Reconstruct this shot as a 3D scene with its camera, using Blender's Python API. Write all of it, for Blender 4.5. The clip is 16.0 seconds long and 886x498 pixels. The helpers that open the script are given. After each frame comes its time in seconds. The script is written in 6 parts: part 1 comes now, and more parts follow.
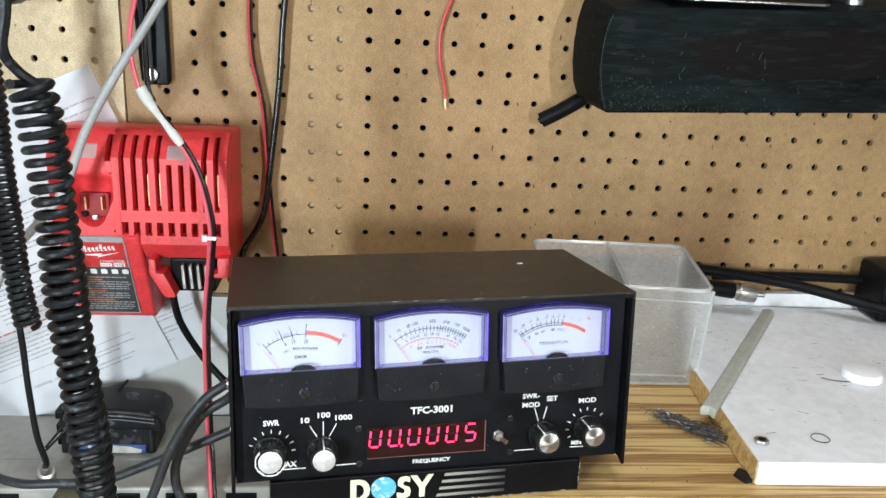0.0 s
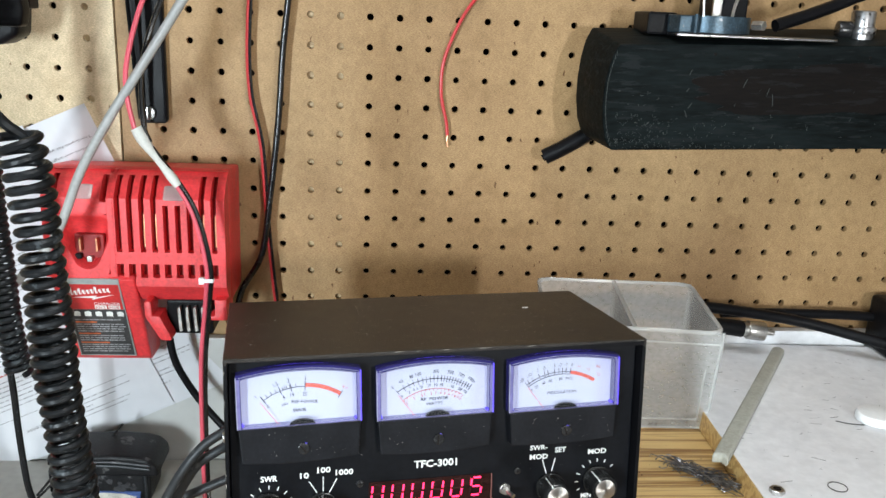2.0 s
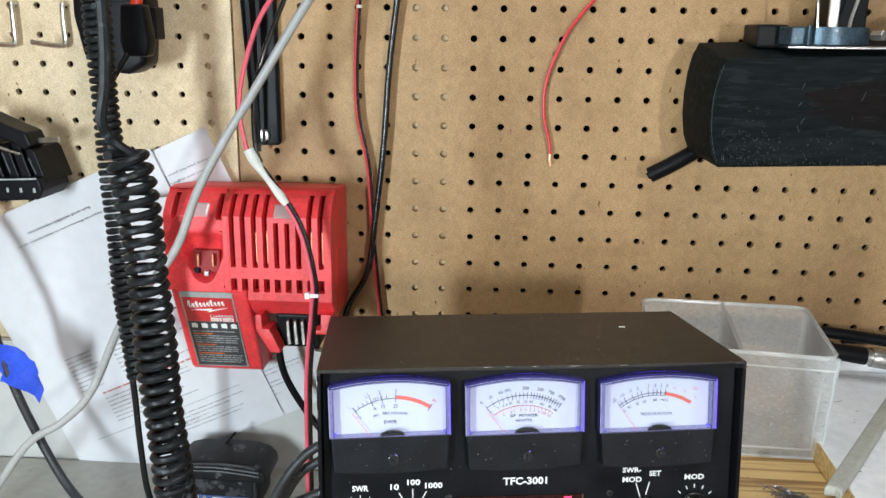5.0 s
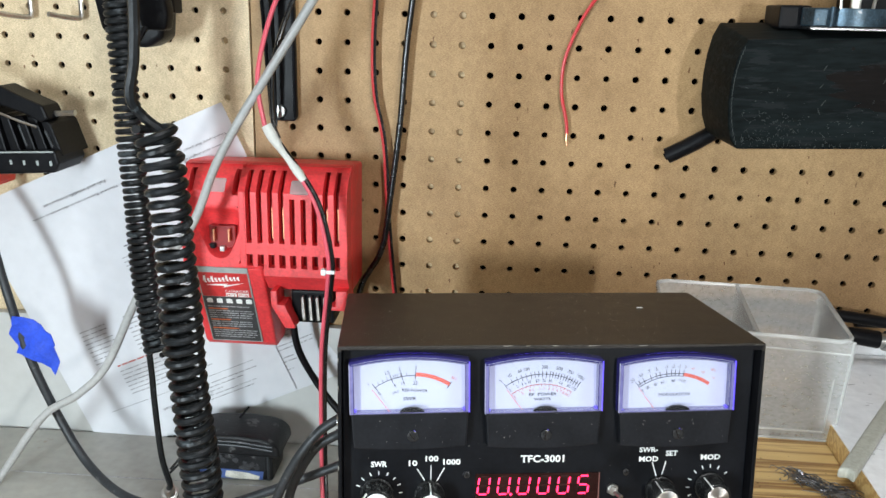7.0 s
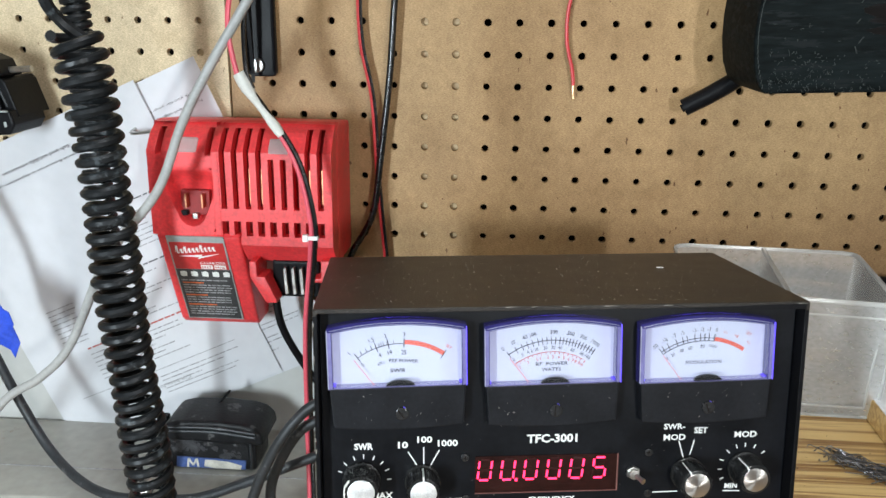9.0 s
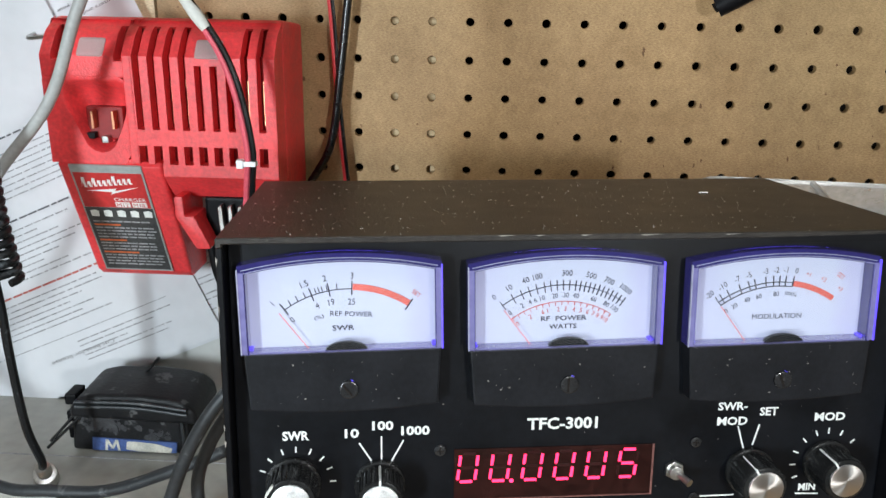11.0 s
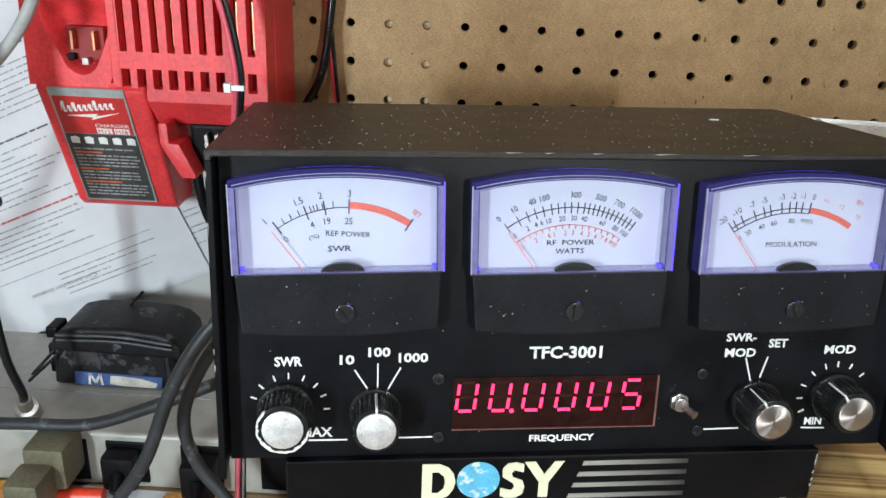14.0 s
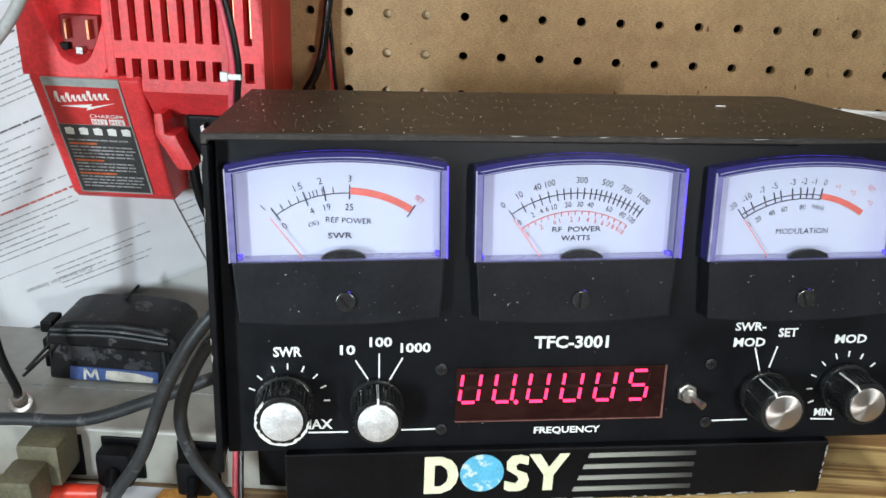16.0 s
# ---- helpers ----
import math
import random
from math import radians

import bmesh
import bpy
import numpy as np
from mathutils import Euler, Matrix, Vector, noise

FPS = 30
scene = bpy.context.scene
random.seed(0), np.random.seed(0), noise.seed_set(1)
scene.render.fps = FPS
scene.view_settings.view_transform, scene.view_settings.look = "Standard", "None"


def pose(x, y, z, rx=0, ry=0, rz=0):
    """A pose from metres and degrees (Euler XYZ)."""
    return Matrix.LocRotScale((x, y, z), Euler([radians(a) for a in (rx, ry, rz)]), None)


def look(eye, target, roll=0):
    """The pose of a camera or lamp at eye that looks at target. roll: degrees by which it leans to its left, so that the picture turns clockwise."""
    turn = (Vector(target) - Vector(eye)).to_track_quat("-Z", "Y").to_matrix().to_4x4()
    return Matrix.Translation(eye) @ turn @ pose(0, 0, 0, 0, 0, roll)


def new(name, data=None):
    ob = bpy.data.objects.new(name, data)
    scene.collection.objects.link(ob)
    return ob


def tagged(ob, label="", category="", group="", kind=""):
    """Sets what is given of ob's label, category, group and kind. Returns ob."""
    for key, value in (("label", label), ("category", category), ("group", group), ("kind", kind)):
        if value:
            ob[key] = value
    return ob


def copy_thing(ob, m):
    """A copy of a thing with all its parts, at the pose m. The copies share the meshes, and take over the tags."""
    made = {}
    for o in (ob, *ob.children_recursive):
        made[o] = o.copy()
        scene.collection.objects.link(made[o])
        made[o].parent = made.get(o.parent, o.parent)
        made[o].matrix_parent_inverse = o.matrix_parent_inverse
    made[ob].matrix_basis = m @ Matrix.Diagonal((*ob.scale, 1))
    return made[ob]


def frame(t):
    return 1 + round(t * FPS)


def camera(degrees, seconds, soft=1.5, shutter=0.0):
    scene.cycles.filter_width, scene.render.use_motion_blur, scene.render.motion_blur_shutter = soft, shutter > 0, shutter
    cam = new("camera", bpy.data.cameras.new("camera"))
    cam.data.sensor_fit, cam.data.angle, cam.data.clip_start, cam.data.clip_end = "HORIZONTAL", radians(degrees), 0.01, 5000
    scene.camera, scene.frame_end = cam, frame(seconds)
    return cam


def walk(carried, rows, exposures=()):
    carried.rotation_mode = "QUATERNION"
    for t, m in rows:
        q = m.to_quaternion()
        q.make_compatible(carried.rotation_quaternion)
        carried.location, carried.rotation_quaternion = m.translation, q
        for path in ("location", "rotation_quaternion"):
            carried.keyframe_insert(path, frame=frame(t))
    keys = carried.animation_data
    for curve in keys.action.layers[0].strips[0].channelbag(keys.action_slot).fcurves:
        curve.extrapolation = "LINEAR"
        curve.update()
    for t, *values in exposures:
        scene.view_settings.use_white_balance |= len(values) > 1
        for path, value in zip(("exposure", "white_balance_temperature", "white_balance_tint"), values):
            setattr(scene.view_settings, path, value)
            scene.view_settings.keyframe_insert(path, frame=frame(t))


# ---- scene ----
cam = camera(55.6, 16.0)
PATH = [
    (0, (0.004, -0.768, 1.202), (0.179, 1.13, 0.595), 2.8),
    (0.5, (0.003, -0.768, 1.206), (0.184, 1.133, 0.612), 2.6),
    (1, (0.004, -0.766, 1.205), (0.194, 1.139, 0.628), 2.6),
    (1.5, (0.005, -0.757, 1.206), (0.189, 1.155, 0.648), 2.7),
    (2, (0.003, -0.749, 1.21), (0.177, 1.166, 0.658), 2.5),
    (2.5, (0.006, -0.743, 1.217), (0.123, 1.177, 0.667), 1.6),
    (3, (0.014, -0.75, 1.218), (0.035, 1.184, 0.706), 1.1),
    (3.5, (0.019, -0.759, 1.235), (-0.053, 1.182, 0.758), 0.7),
    (4, (0.017, -0.759, 1.225), (-0.103, 1.177, 0.739), 0.6),
    (4.5, (0.022, -0.754, 1.208), (-0.096, 1.18, 0.713), 0.6),
    (7, (0.011, -0.755, 1.208), (-0.113, 1.161, 0.65), 1.4),
    (7.5, (0.01, -0.756, 1.206), (-0.114, 1.161, 0.649), 1.2),
    (8, (0.014, -0.751, 1.202), (-0.109, 1.163, 0.637), 0.8),
    (10.5, (0.012, -0.595, 1.114), (-0.121, 1.313, 0.53), 0.6),
    (11, (0.012, -0.581, 1.11), (-0.077, 1.31, 0.465), 1.1),
    (11.5, (0.01, -0.575, 1.099), (-0.048, 1.297, 0.395), 1.7),
    (12, (0.009, -0.569, 1.097), (-0.053, 1.291, 0.364), 1.9),
    (12.5, (0.008, -0.57, 1.095), (-0.039, 1.284, 0.345), 2.4),
    (13, (0.005, -0.573, 1.095), (-0.039, 1.28, 0.345), 2.7),
    (13.5, (0.005, -0.572, 1.095), (-0.037, 1.282, 0.345), 2.7),
    (14, (0.006, -0.571, 1.095), (-0.041, 1.281, 0.342), 2.4),
    (14.5, (0.005, -0.571, 1.095), (-0.04, 1.284, 0.347), 2.3),
    (15, (0.003, -0.571, 1.093), (-0.038, 1.284, 0.347), 2.4),
    (15.5, (0.003, -0.569, 1.092), (-0.036, 1.281, 0.334), 2.4),
    (16, (0.004, -0.566, 1.089), (-0.035, 1.284, 0.332), 2.4),
]
walk(cam, [(t, look(eye, target, roll)) for t, eye, target, roll in PATH], [(0, 0.03), (4.5, 0.0), (8, -0.03), (10.5, -0.16), (13, -0.24), (16, -0.22)])

# ---- world, light ----
world = bpy.data.worlds.new("world")
scene.world = world
world.use_nodes = True
world.node_tree.nodes["Background"].inputs[0].default_value = (0.9, 0.95, 1.0, 1)
world.node_tree.nodes["Background"].inputs[1].default_value = 0.15


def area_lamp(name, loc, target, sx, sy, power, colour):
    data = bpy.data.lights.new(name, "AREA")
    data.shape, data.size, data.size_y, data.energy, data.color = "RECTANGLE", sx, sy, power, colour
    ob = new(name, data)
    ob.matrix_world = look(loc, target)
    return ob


# two unseen low lamps placed from the shadows, with added ceiling and east fill
area_lamp("assumed_side_lamp", (-0.47, -1.24, 1.09), (-0.12, 0, 1.04), 0.10, 0.30, 13.6, (0.86, 1.0, 1.08))
area_lamp("assumed_side_lamp", (0.50, -1.45, 1.19), (0.2, 0, 1.08), 0.05, 0.12, 7.6, (0.95, 0.98, 0.98))
area_lamp("ceiling_fill_lamp", (0.10, -1.0, 2.33), (0.10, -0.99, 0), 0.16, 1.2, 13.5, (0.94, 0.99, 1.04))
area_lamp("east_fill_lamp", (1.76, -1.35, 1.40), (0, 0, 1.05), 0.7, 0.9, 1.5, (0.94, 0.99, 1.04))


# ---- materials ----
def nodes_of(name):
    m = bpy.data.materials.new(name)
    m.use_nodes = True
    nt = m.node_tree
    return m, nt, nt.nodes["Principled BSDF"]


def link(nt, a, b):
    nt.links.new(a, b)


def mat(name, colour, rough=0.5, metal=0.0, vary=0.12, scale=40.0, bump=0.0, bscale=300.0, spots=None, spot_scale=90.0,
        spot_at=0.66, stretch=(1, 1, 1), coat=0.0, emit=None, emit_power=0.0, spec=0.5):
    """A painted, moulded or rough surface: colour varied at two scales, stains or dust with shapes of their own, fine relief."""
    m, nt, b = nodes_of(name)
    co = nt.nodes.new("ShaderNodeTexCoord")
    mp = nt.nodes.new("ShaderNodeMapping")
    mp.inputs["Scale"].default_value = stretch
    link(nt, co.outputs["Object"], mp.inputs[0])
    n1 = nt.nodes.new("ShaderNodeTexNoise")
    n1.inputs["Scale"].default_value = scale
    n1.inputs["Detail"].default_value = 6
    n2 = nt.nodes.new("ShaderNodeTexNoise")
    n2.inputs["Scale"].default_value = scale * 7
    n2.inputs["Detail"].default_value = 4
    for n in (n1, n2):
        link(nt, mp.outputs[0], n.inputs[0])
    add = nt.nodes.new("ShaderNodeMath")
    add.operation = "MULTIPLY_ADD"
    add.inputs[1].default_value = 0.5
    link(nt, n2.outputs[0], add.inputs[0])
    half = nt.nodes.new("ShaderNodeMath")
    half.operation = "MULTIPLY"
    half.inputs[1].default_value = 0.5
    link(nt, n1.outputs[0], half.inputs[0])
    link(nt, half.outputs[0], add.inputs[2])
    ramp = nt.nodes.new("ShaderNodeValToRGB")
    lo = [max(0.0, c * (1 - 2.2 * vary)) for c in colour]
    hi = [min(1.0, c * (1 + 2.2 * vary)) for c in colour]
    ramp.color_ramp.elements[0].position, ramp.color_ramp.elements[0].color = 0.3, (*lo, 1)
    ramp.color_ramp.elements[1].position, ramp.color_ramp.elements[1].color = 0.7, (*hi, 1)
    link(nt, add.outputs[0], ramp.inputs[0])
    out = ramp.outputs[0]
    if spots:
        n3 = nt.nodes.new("ShaderNodeTexNoise")
        n3.inputs["Scale"].default_value = spot_scale
        n3.inputs["Detail"].default_value = 5
        n3.inputs["Roughness"].default_value = 0.65
        link(nt, mp.outputs[0], n3.inputs[0])
        r3 = nt.nodes.new("ShaderNodeValToRGB")
        r3.color_ramp.elements[0].position, r3.color_ramp.elements[1].position = spot_at, spot_at + 0.05
        link(nt, n3.outputs[0], r3.inputs[0])
        mix = nt.nodes.new("ShaderNodeMix")
        mix.data_type = "RGBA"
        link(nt, r3.outputs[0], mix.inputs[0])
        link(nt, out, mix.inputs[6])
        mix.inputs[7].default_value = (*spots, 1)
        out = mix.outputs[2]
    link(nt, out, b.inputs["Base Color"])
    b.inputs["Metallic"].default_value = metal
    b.inputs["Specular IOR Level"].default_value = spec
    rr = nt.nodes.new("ShaderNodeMapRange")
    rr.inputs["To Min"].default_value, rr.inputs["To Max"].default_value = max(0.03, rough - 0.1), min(1, rough + 0.1)
    link(nt, n1.outputs[0], rr.inputs[0])
    link(nt, rr.outputs[0], b.inputs["Roughness"])
    if coat:
        b.inputs["Coat Weight"].default_value = coat
    if bump:
        nb = nt.nodes.new("ShaderNodeTexNoise")
        nb.inputs["Scale"].default_value = bscale
        nb.inputs["Detail"].default_value = 5
        link(nt, mp.outputs[0], nb.inputs[0])
        bp = nt.nodes.new("ShaderNodeBump")
        bp.inputs["Strength"].default_value = min(1.0, bump)
        bp.inputs["Distance"].default_value = 0.0006
        link(nt, nb.outputs[0], bp.inputs["Height"])
        link(nt, bp.outputs[0], b.inputs["Normal"])
    if emit:
        b.inputs["Emission Color"].default_value = (*emit, 1)
        b.inputs["Emission Strength"].default_value = emit_power
    return m


def glow(name, colour, power):
    m, nt, b = nodes_of(name)
    b.inputs["Base Color"].default_value = (*colour, 1)
    b.inputs["Roughness"].default_value = 0.4
    b.inputs["Emission Color"].default_value = (*colour, 1)
    b.inputs["Emission Strength"].default_value = power
    return m


def hardboard(name, dark, light):
    """Pressed fibre board: broad tone drift, short pale and dark fibres, small pits."""
    m, nt, b = nodes_of(name)
    co = nt.nodes.new("ShaderNodeTexCoord")

    def noise_node(scale, detail, rough=0.5, stretch=None):
        n = nt.nodes.new("ShaderNodeTexNoise")
        n.inputs["Scale"].default_value, n.inputs["Detail"].default_value, n.inputs["Roughness"].default_value = scale, detail, rough
        if stretch:
            mp = nt.nodes.new("ShaderNodeMapping")
            mp.inputs["Scale"].default_value = stretch
            mp.inputs["Rotation"].default_value = (0, 0.4, 0)
            link(nt, co.outputs["Object"], mp.inputs[0])
            link(nt, mp.outputs[0], n.inputs[0])
        else:
            link(nt, co.outputs["Object"], n.inputs[0])
        return n

    def band(src, lo, hi, c0, c1):
        r = nt.nodes.new("ShaderNodeValToRGB")
        r.color_ramp.elements[0].position, r.color_ramp.elements[0].color = lo, (*c0, 1)
        r.color_ramp.elements[1].position, r.color_ramp.elements[1].color = hi, (*c1, 1)
        link(nt, src, r.inputs[0])
        return r.outputs[0]

    def blend(kind, fac, a, c):
        x = nt.nodes.new("ShaderNodeMix")
        x.data_type, x.blend_type = "RGBA", kind
        x.inputs[0].default_value = fac
        link(nt, a, x.inputs[6])
        link(nt, c, x.inputs[7])
        return x.outputs[2]
    one = (1, 1, 1)
    col = band(noise_node(5, 4).outputs[0], 0.3, 0.72, dark, light)
    mid = noise_node(120, 5, 0.7)
    col = blend("MULTIPLY", 1, col, band(mid.outputs[0], 0.3, 0.68, (0.84, 0.82, 0.79), (1.09, 1.09, 1.09)))
    fine = noise_node(520, 3, 0.7, (1, 1, 2.5))
    col = blend("MULTIPLY", 1, col, band(fine.outputs[0], 0.32, 0.66, (0.68, 0.66, 0.62), (1.17, 1.17, 1.17)))
    col = blend("MULTIPLY", 1, col, band(noise_node(60, 6, 0.75).outputs[0], 0.68, 0.74, one, (0.62, 0.56, 0.50)))
    col = blend("MULTIPLY", 1, col, band(noise_node(190, 2, 0.5, (1, 1, 0.45)).outputs[0], 0.705, 0.74, one, (0.36, 0.26, 0.2)))
    col = blend("MULTIPLY", 1, col, band(noise_node(26, 5, 0.6).outputs[0], 0.36, 0.5, (0.88, 0.86, 0.83), one))
    link(nt, col, b.inputs["Base Color"])
    b.inputs["Roughness"].default_value = 0.55
    b.inputs["Specular IOR Level"].default_value = 0.35
    bp = nt.nodes.new("ShaderNodeBump")
    bp.inputs["Strength"].default_value, bp.inputs["Distance"].default_value = 0.5, 0.0006
    link(nt, mid.outputs[0], bp.inputs["Height"])
    link(nt, bp.outputs[0], b.inputs["Normal"])
    return m


def wood(name, dark, light):
    m, nt, b = nodes_of(name)
    co = nt.nodes.new("ShaderNodeTexCoord")
    mp = nt.nodes.new("ShaderNodeMapping")
    mp.inputs["Scale"].default_value = (0.9, 34, 34)
    link(nt, co.outputs["Object"], mp.inputs[0])
    n = nt.nodes.new("ShaderNodeTexNoise")
    n.inputs["Scale"].default_value, n.inputs["Detail"].default_value = 2.2, 3
    link(nt, mp.outputs[0], n.inputs[0])
    w = nt.nodes.new("ShaderNodeMath")
    w.operation = "MULTIPLY"
    w.inputs[1].default_value = 34
    link(nt, n.outputs[0], w.inputs[0])
    s = nt.nodes.new("ShaderNodeMath")
    s.operation = "SINE"
    link(nt, w.outputs[0], s.inputs[0])
    f = nt.nodes.new("ShaderNodeTexNoise")
    f.inputs["Scale"].default_value, f.inputs["Detail"].default_value = 40, 4
    link(nt, mp.outputs[0], f.inputs[0])
    a = nt.nodes.new("ShaderNodeMath")
    a.operation = "MULTIPLY_ADD"
    a.inputs[1].default_value = 0.34
    link(nt, s.outputs[0], a.inputs[0])
    link(nt, f.outputs[0], a.inputs[2])
    r = nt.nodes.new("ShaderNodeValToRGB")
    r.color_ramp.elements[0].position, r.color_ramp.elements[0].color = 0.25, (*light, 1)
    r.color_ramp.elements[1].position, r.color_ramp.elements[1].color = 0.85, (*dark, 1)
    link(nt, a.outputs[0], r.inputs[0])
    link(nt, r.outputs[0], b.inputs["Base Color"])
    b.inputs["Roughness"].default_value = 0.5
    bp = nt.nodes.new("ShaderNodeBump")
    bp.inputs["Strength"].default_value, bp.inputs["Distance"].default_value = 0.25, 0.0008
    link(nt, a.outputs[0], bp.inputs["Height"])
    link(nt, bp.outputs[0], b.inputs["Normal"])
    return m


def clear(name, colour, haze, gloss_rough):
    """Thin plastic: lets light straight through, with a milky part and a gloss that grows towards grazing."""
    m, nt, b = nodes_of(name)
    out = nt.nodes["Material Output"]
    nt.nodes.remove(b)
    tr = nt.nodes.new("ShaderNodeBsdfTransparent")
    tr.inputs[0].default_value = (*colour, 1)
    df = nt.nodes.new("ShaderNodeBsdfDiffuse")
    df.inputs[0].default_value = (0.8, 0.81, 0.8, 1)
    tl = nt.nodes.new("ShaderNodeBsdfTranslucent")
    tl.inputs[0].default_value = (0.8, 0.81, 0.8, 1)
    both = nt.nodes.new("ShaderNodeMixShader")
    both.inputs[0].default_value = 0.5
    link(nt, df.outputs[0], both.inputs[1])
    link(nt, tl.outputs[0], both.inputs[2])
    mx = nt.nodes.new("ShaderNodeMixShader")
    no = nt.nodes.new("ShaderNodeTexNoise")
    no.inputs["Scale"].default_value = 30
    mr = nt.nodes.new("ShaderNodeMapRange")
    mr.inputs["To Min"].default_value, mr.inputs["To Max"].default_value = haze * 0.7, haze * 1.3
    link(nt, no.outputs[0], mr.inputs[0])
    link(nt, mr.outputs[0], mx.inputs[0])
    link(nt, tr.outputs[0], mx.inputs[1])
    link(nt, both.outputs[0], mx.inputs[2])
    gl = nt.nodes.new("ShaderNodeBsdfGlossy")
    gl.inputs["Roughness"].default_value = gloss_rough
    fr = nt.nodes.new("ShaderNodeFresnel")
    fr.inputs[0].default_value = 1.45
    m2 = nt.nodes.new("ShaderNodeMixShader")
    link(nt, fr.outputs[0], m2.inputs[0])
    link(nt, mx.outputs[0], m2.inputs[1])
    link(nt, gl.outputs[0], m2.inputs[2])
    link(nt, m2.outputs[0], out.inputs[0])
    return m


BOARD = hardboard("hardboard", (0.315, 0.188, 0.086), (0.49, 0.322, 0.157))
BOARD_PALE = hardboard("hardboard_pale", (0.60, 0.47, 0.295), (0.78, 0.645, 0.45))
STUD = wood("stud_wood", (0.45, 0.3, 0.15), (0.62, 0.46, 0.26))
PINE = wood("pine", (0.25, 0.125, 0.038), (0.60, 0.41, 0.165))
PINE_END = wood("cut_wood", (0.42, 0.24, 0.08), (0.60, 0.40, 0.16))
# near-black standing for shade in slots, bores, seams and behind the pegboard
SHADE_BLACK = mat("shade_black", (0.016, 0.013, 0.011), 0.9, spec=0.1)
WALL = mat("wall_paint", (0.62, 0.6, 0.56), 0.8, 0, 0.05, 3, 0.2, 120)
CEIL = mat("ceiling_paint", (0.75, 0.74, 0.71), 0.85, 0, 0.05, 3)
FLOOR = mat("concrete", (0.3, 0.29, 0.28), 0.8, 0, 0.15, 4, 0.4, 90)
WHITE_PAINT = mat("white_paint", (0.76, 0.765, 0.78), 0.5, 0, 0.06, 18, 0.35, 150, (0.34, 0.33, 0.32), 42, 0.69)
WHITE_PANEL = mat("white_panel", (0.50, 0.50, 0.48), 0.4, 0, 0.05, 8, 0.1, 100, (0.42, 0.41, 0.38), 22, 0.70)
OFFWHITE = mat("offwhite_enamel", (0.33, 0.325, 0.29), 0.4, 0, 0.08, 14, 0.1, 100, (0.28, 0.24, 0.19), 30, 0.68)
PAPER = mat("paper", (0.62, 0.625, 0.65), 0.85, 0, 0.03, 10, 0.2, 60)
INK = mat("ink", (0.12, 0.12, 0.13), 0.8, 0, 0.2, 200)
INK_GREY = mat("ink_grey", (0.33, 0.33, 0.34), 0.8, 0, 0.3, 300)
INK_RED = mat("ink_red", (0.45, 0.12, 0.1), 0.8)
ENAMEL = mat("black_enamel", (0.004, 0.004, 0.005), 0.40, 0, 0.25, 60, 0.10, 700, (0.22, 0.2, 0.17), 210, 0.735, spec=0.14)
ENAMEL_TOP = mat("dusty_enamel", (0.026, 0.022, 0.019), 0.40, 0, 0.3, 60, 0.4, 900, (0.085, 0.078, 0.07), 330, 0.66, spec=0.22)
PANEL = mat("front_panel", (0.0035, 0.004, 0.0055), 0.36, 0, 0.25, 60, 0.06, 900, (0.08, 0.08, 0.08), 260, 0.74, spec=0.22)
BEZEL = mat("bezel_plastic", (0.0075, 0.008, 0.010), 0.42, 0, 0.2, 70, 0.10, 1100, (0.10, 0.10, 0.10), 280, 0.73, spec=0.20)
KNOB = mat("knob_plastic", (0.012, 0.012, 0.012), 0.22, 0, 0.2, 60, spots=(0.12, 0.12, 0.12), spot_scale=260, spot_at=0.74, spec=0.4)
ALU_WORN = mat("worn_aluminium", (0.85, 0.85, 0.84), 0.42, 0.75, 0.15, 260, 0.5, 500, (0.3, 0.3, 0.3), 260, 0.66)
STEEL = mat("steel", (0.5, 0.49, 0.47), 0.32, 1, 0.15, 120, 0.2, 400)
SCREW = mat("black_screw", (0.05, 0.05, 0.052), 0.25, 0.7, 0.2, 200)
LETTER = mat("white_print", (0.78, 0.79, 0.76), 0.6, 0, 0.08, 300)
CREAM = mat("cream_print", (0.72, 0.72, 0.50), 0.55, 0, 0.08, 200)
GLOBE = mat("globe_print", (0.10, 0.42, 0.62), 0.5, 0, 0.1, 200, spots=(0.55, 0.66, 0.62), spot_scale=160, spot_at=0.52)


def backlit(name, middle, edge, power):
    """A translucent dial card lit from behind: whitest in the middle, violet towards its two ends."""
    m, nt, b = nodes_of(name)
    co = nt.nodes.new("ShaderNodeTexCoord")
    sp = nt.nodes.new("ShaderNodeSeparateXYZ")
    link(nt, co.outputs["Generated"], sp.inputs[0])
    no = nt.nodes.new("ShaderNodeTexNoise")
    no.inputs["Scale"].default_value = 2.5
    link(nt, co.outputs["Generated"], no.inputs[0])
    ad = nt.nodes.new("ShaderNodeMath")
    ad.operation = "MULTIPLY_ADD"
    ad.inputs[1].default_value = 0.16
    link(nt, no.outputs[0], ad.inputs[0])
    link(nt, sp.outputs[0], ad.inputs[2])
    r = nt.nodes.new("ShaderNodeValToRGB")
    stops = r.color_ramp.elements
    stops[0].position, stops[0].color = 0.06, (*edge, 1)
    stops[1].position, stops[1].color = 1.07, (*edge, 1)
    for at in (0.30, 0.90):
        stops.new(at).color = (*middle, 1)
    link(nt, ad.outputs[0], r.inputs[0])
    link(nt, r.outputs[0], b.inputs["Emission Color"])
    b.inputs["Emission Strength"].default_value = power
    b.inputs["Base Color"].default_value = (0.36, 0.375, 0.43, 1)
    b.inputs["Roughness"].default_value = 0.6
    return m


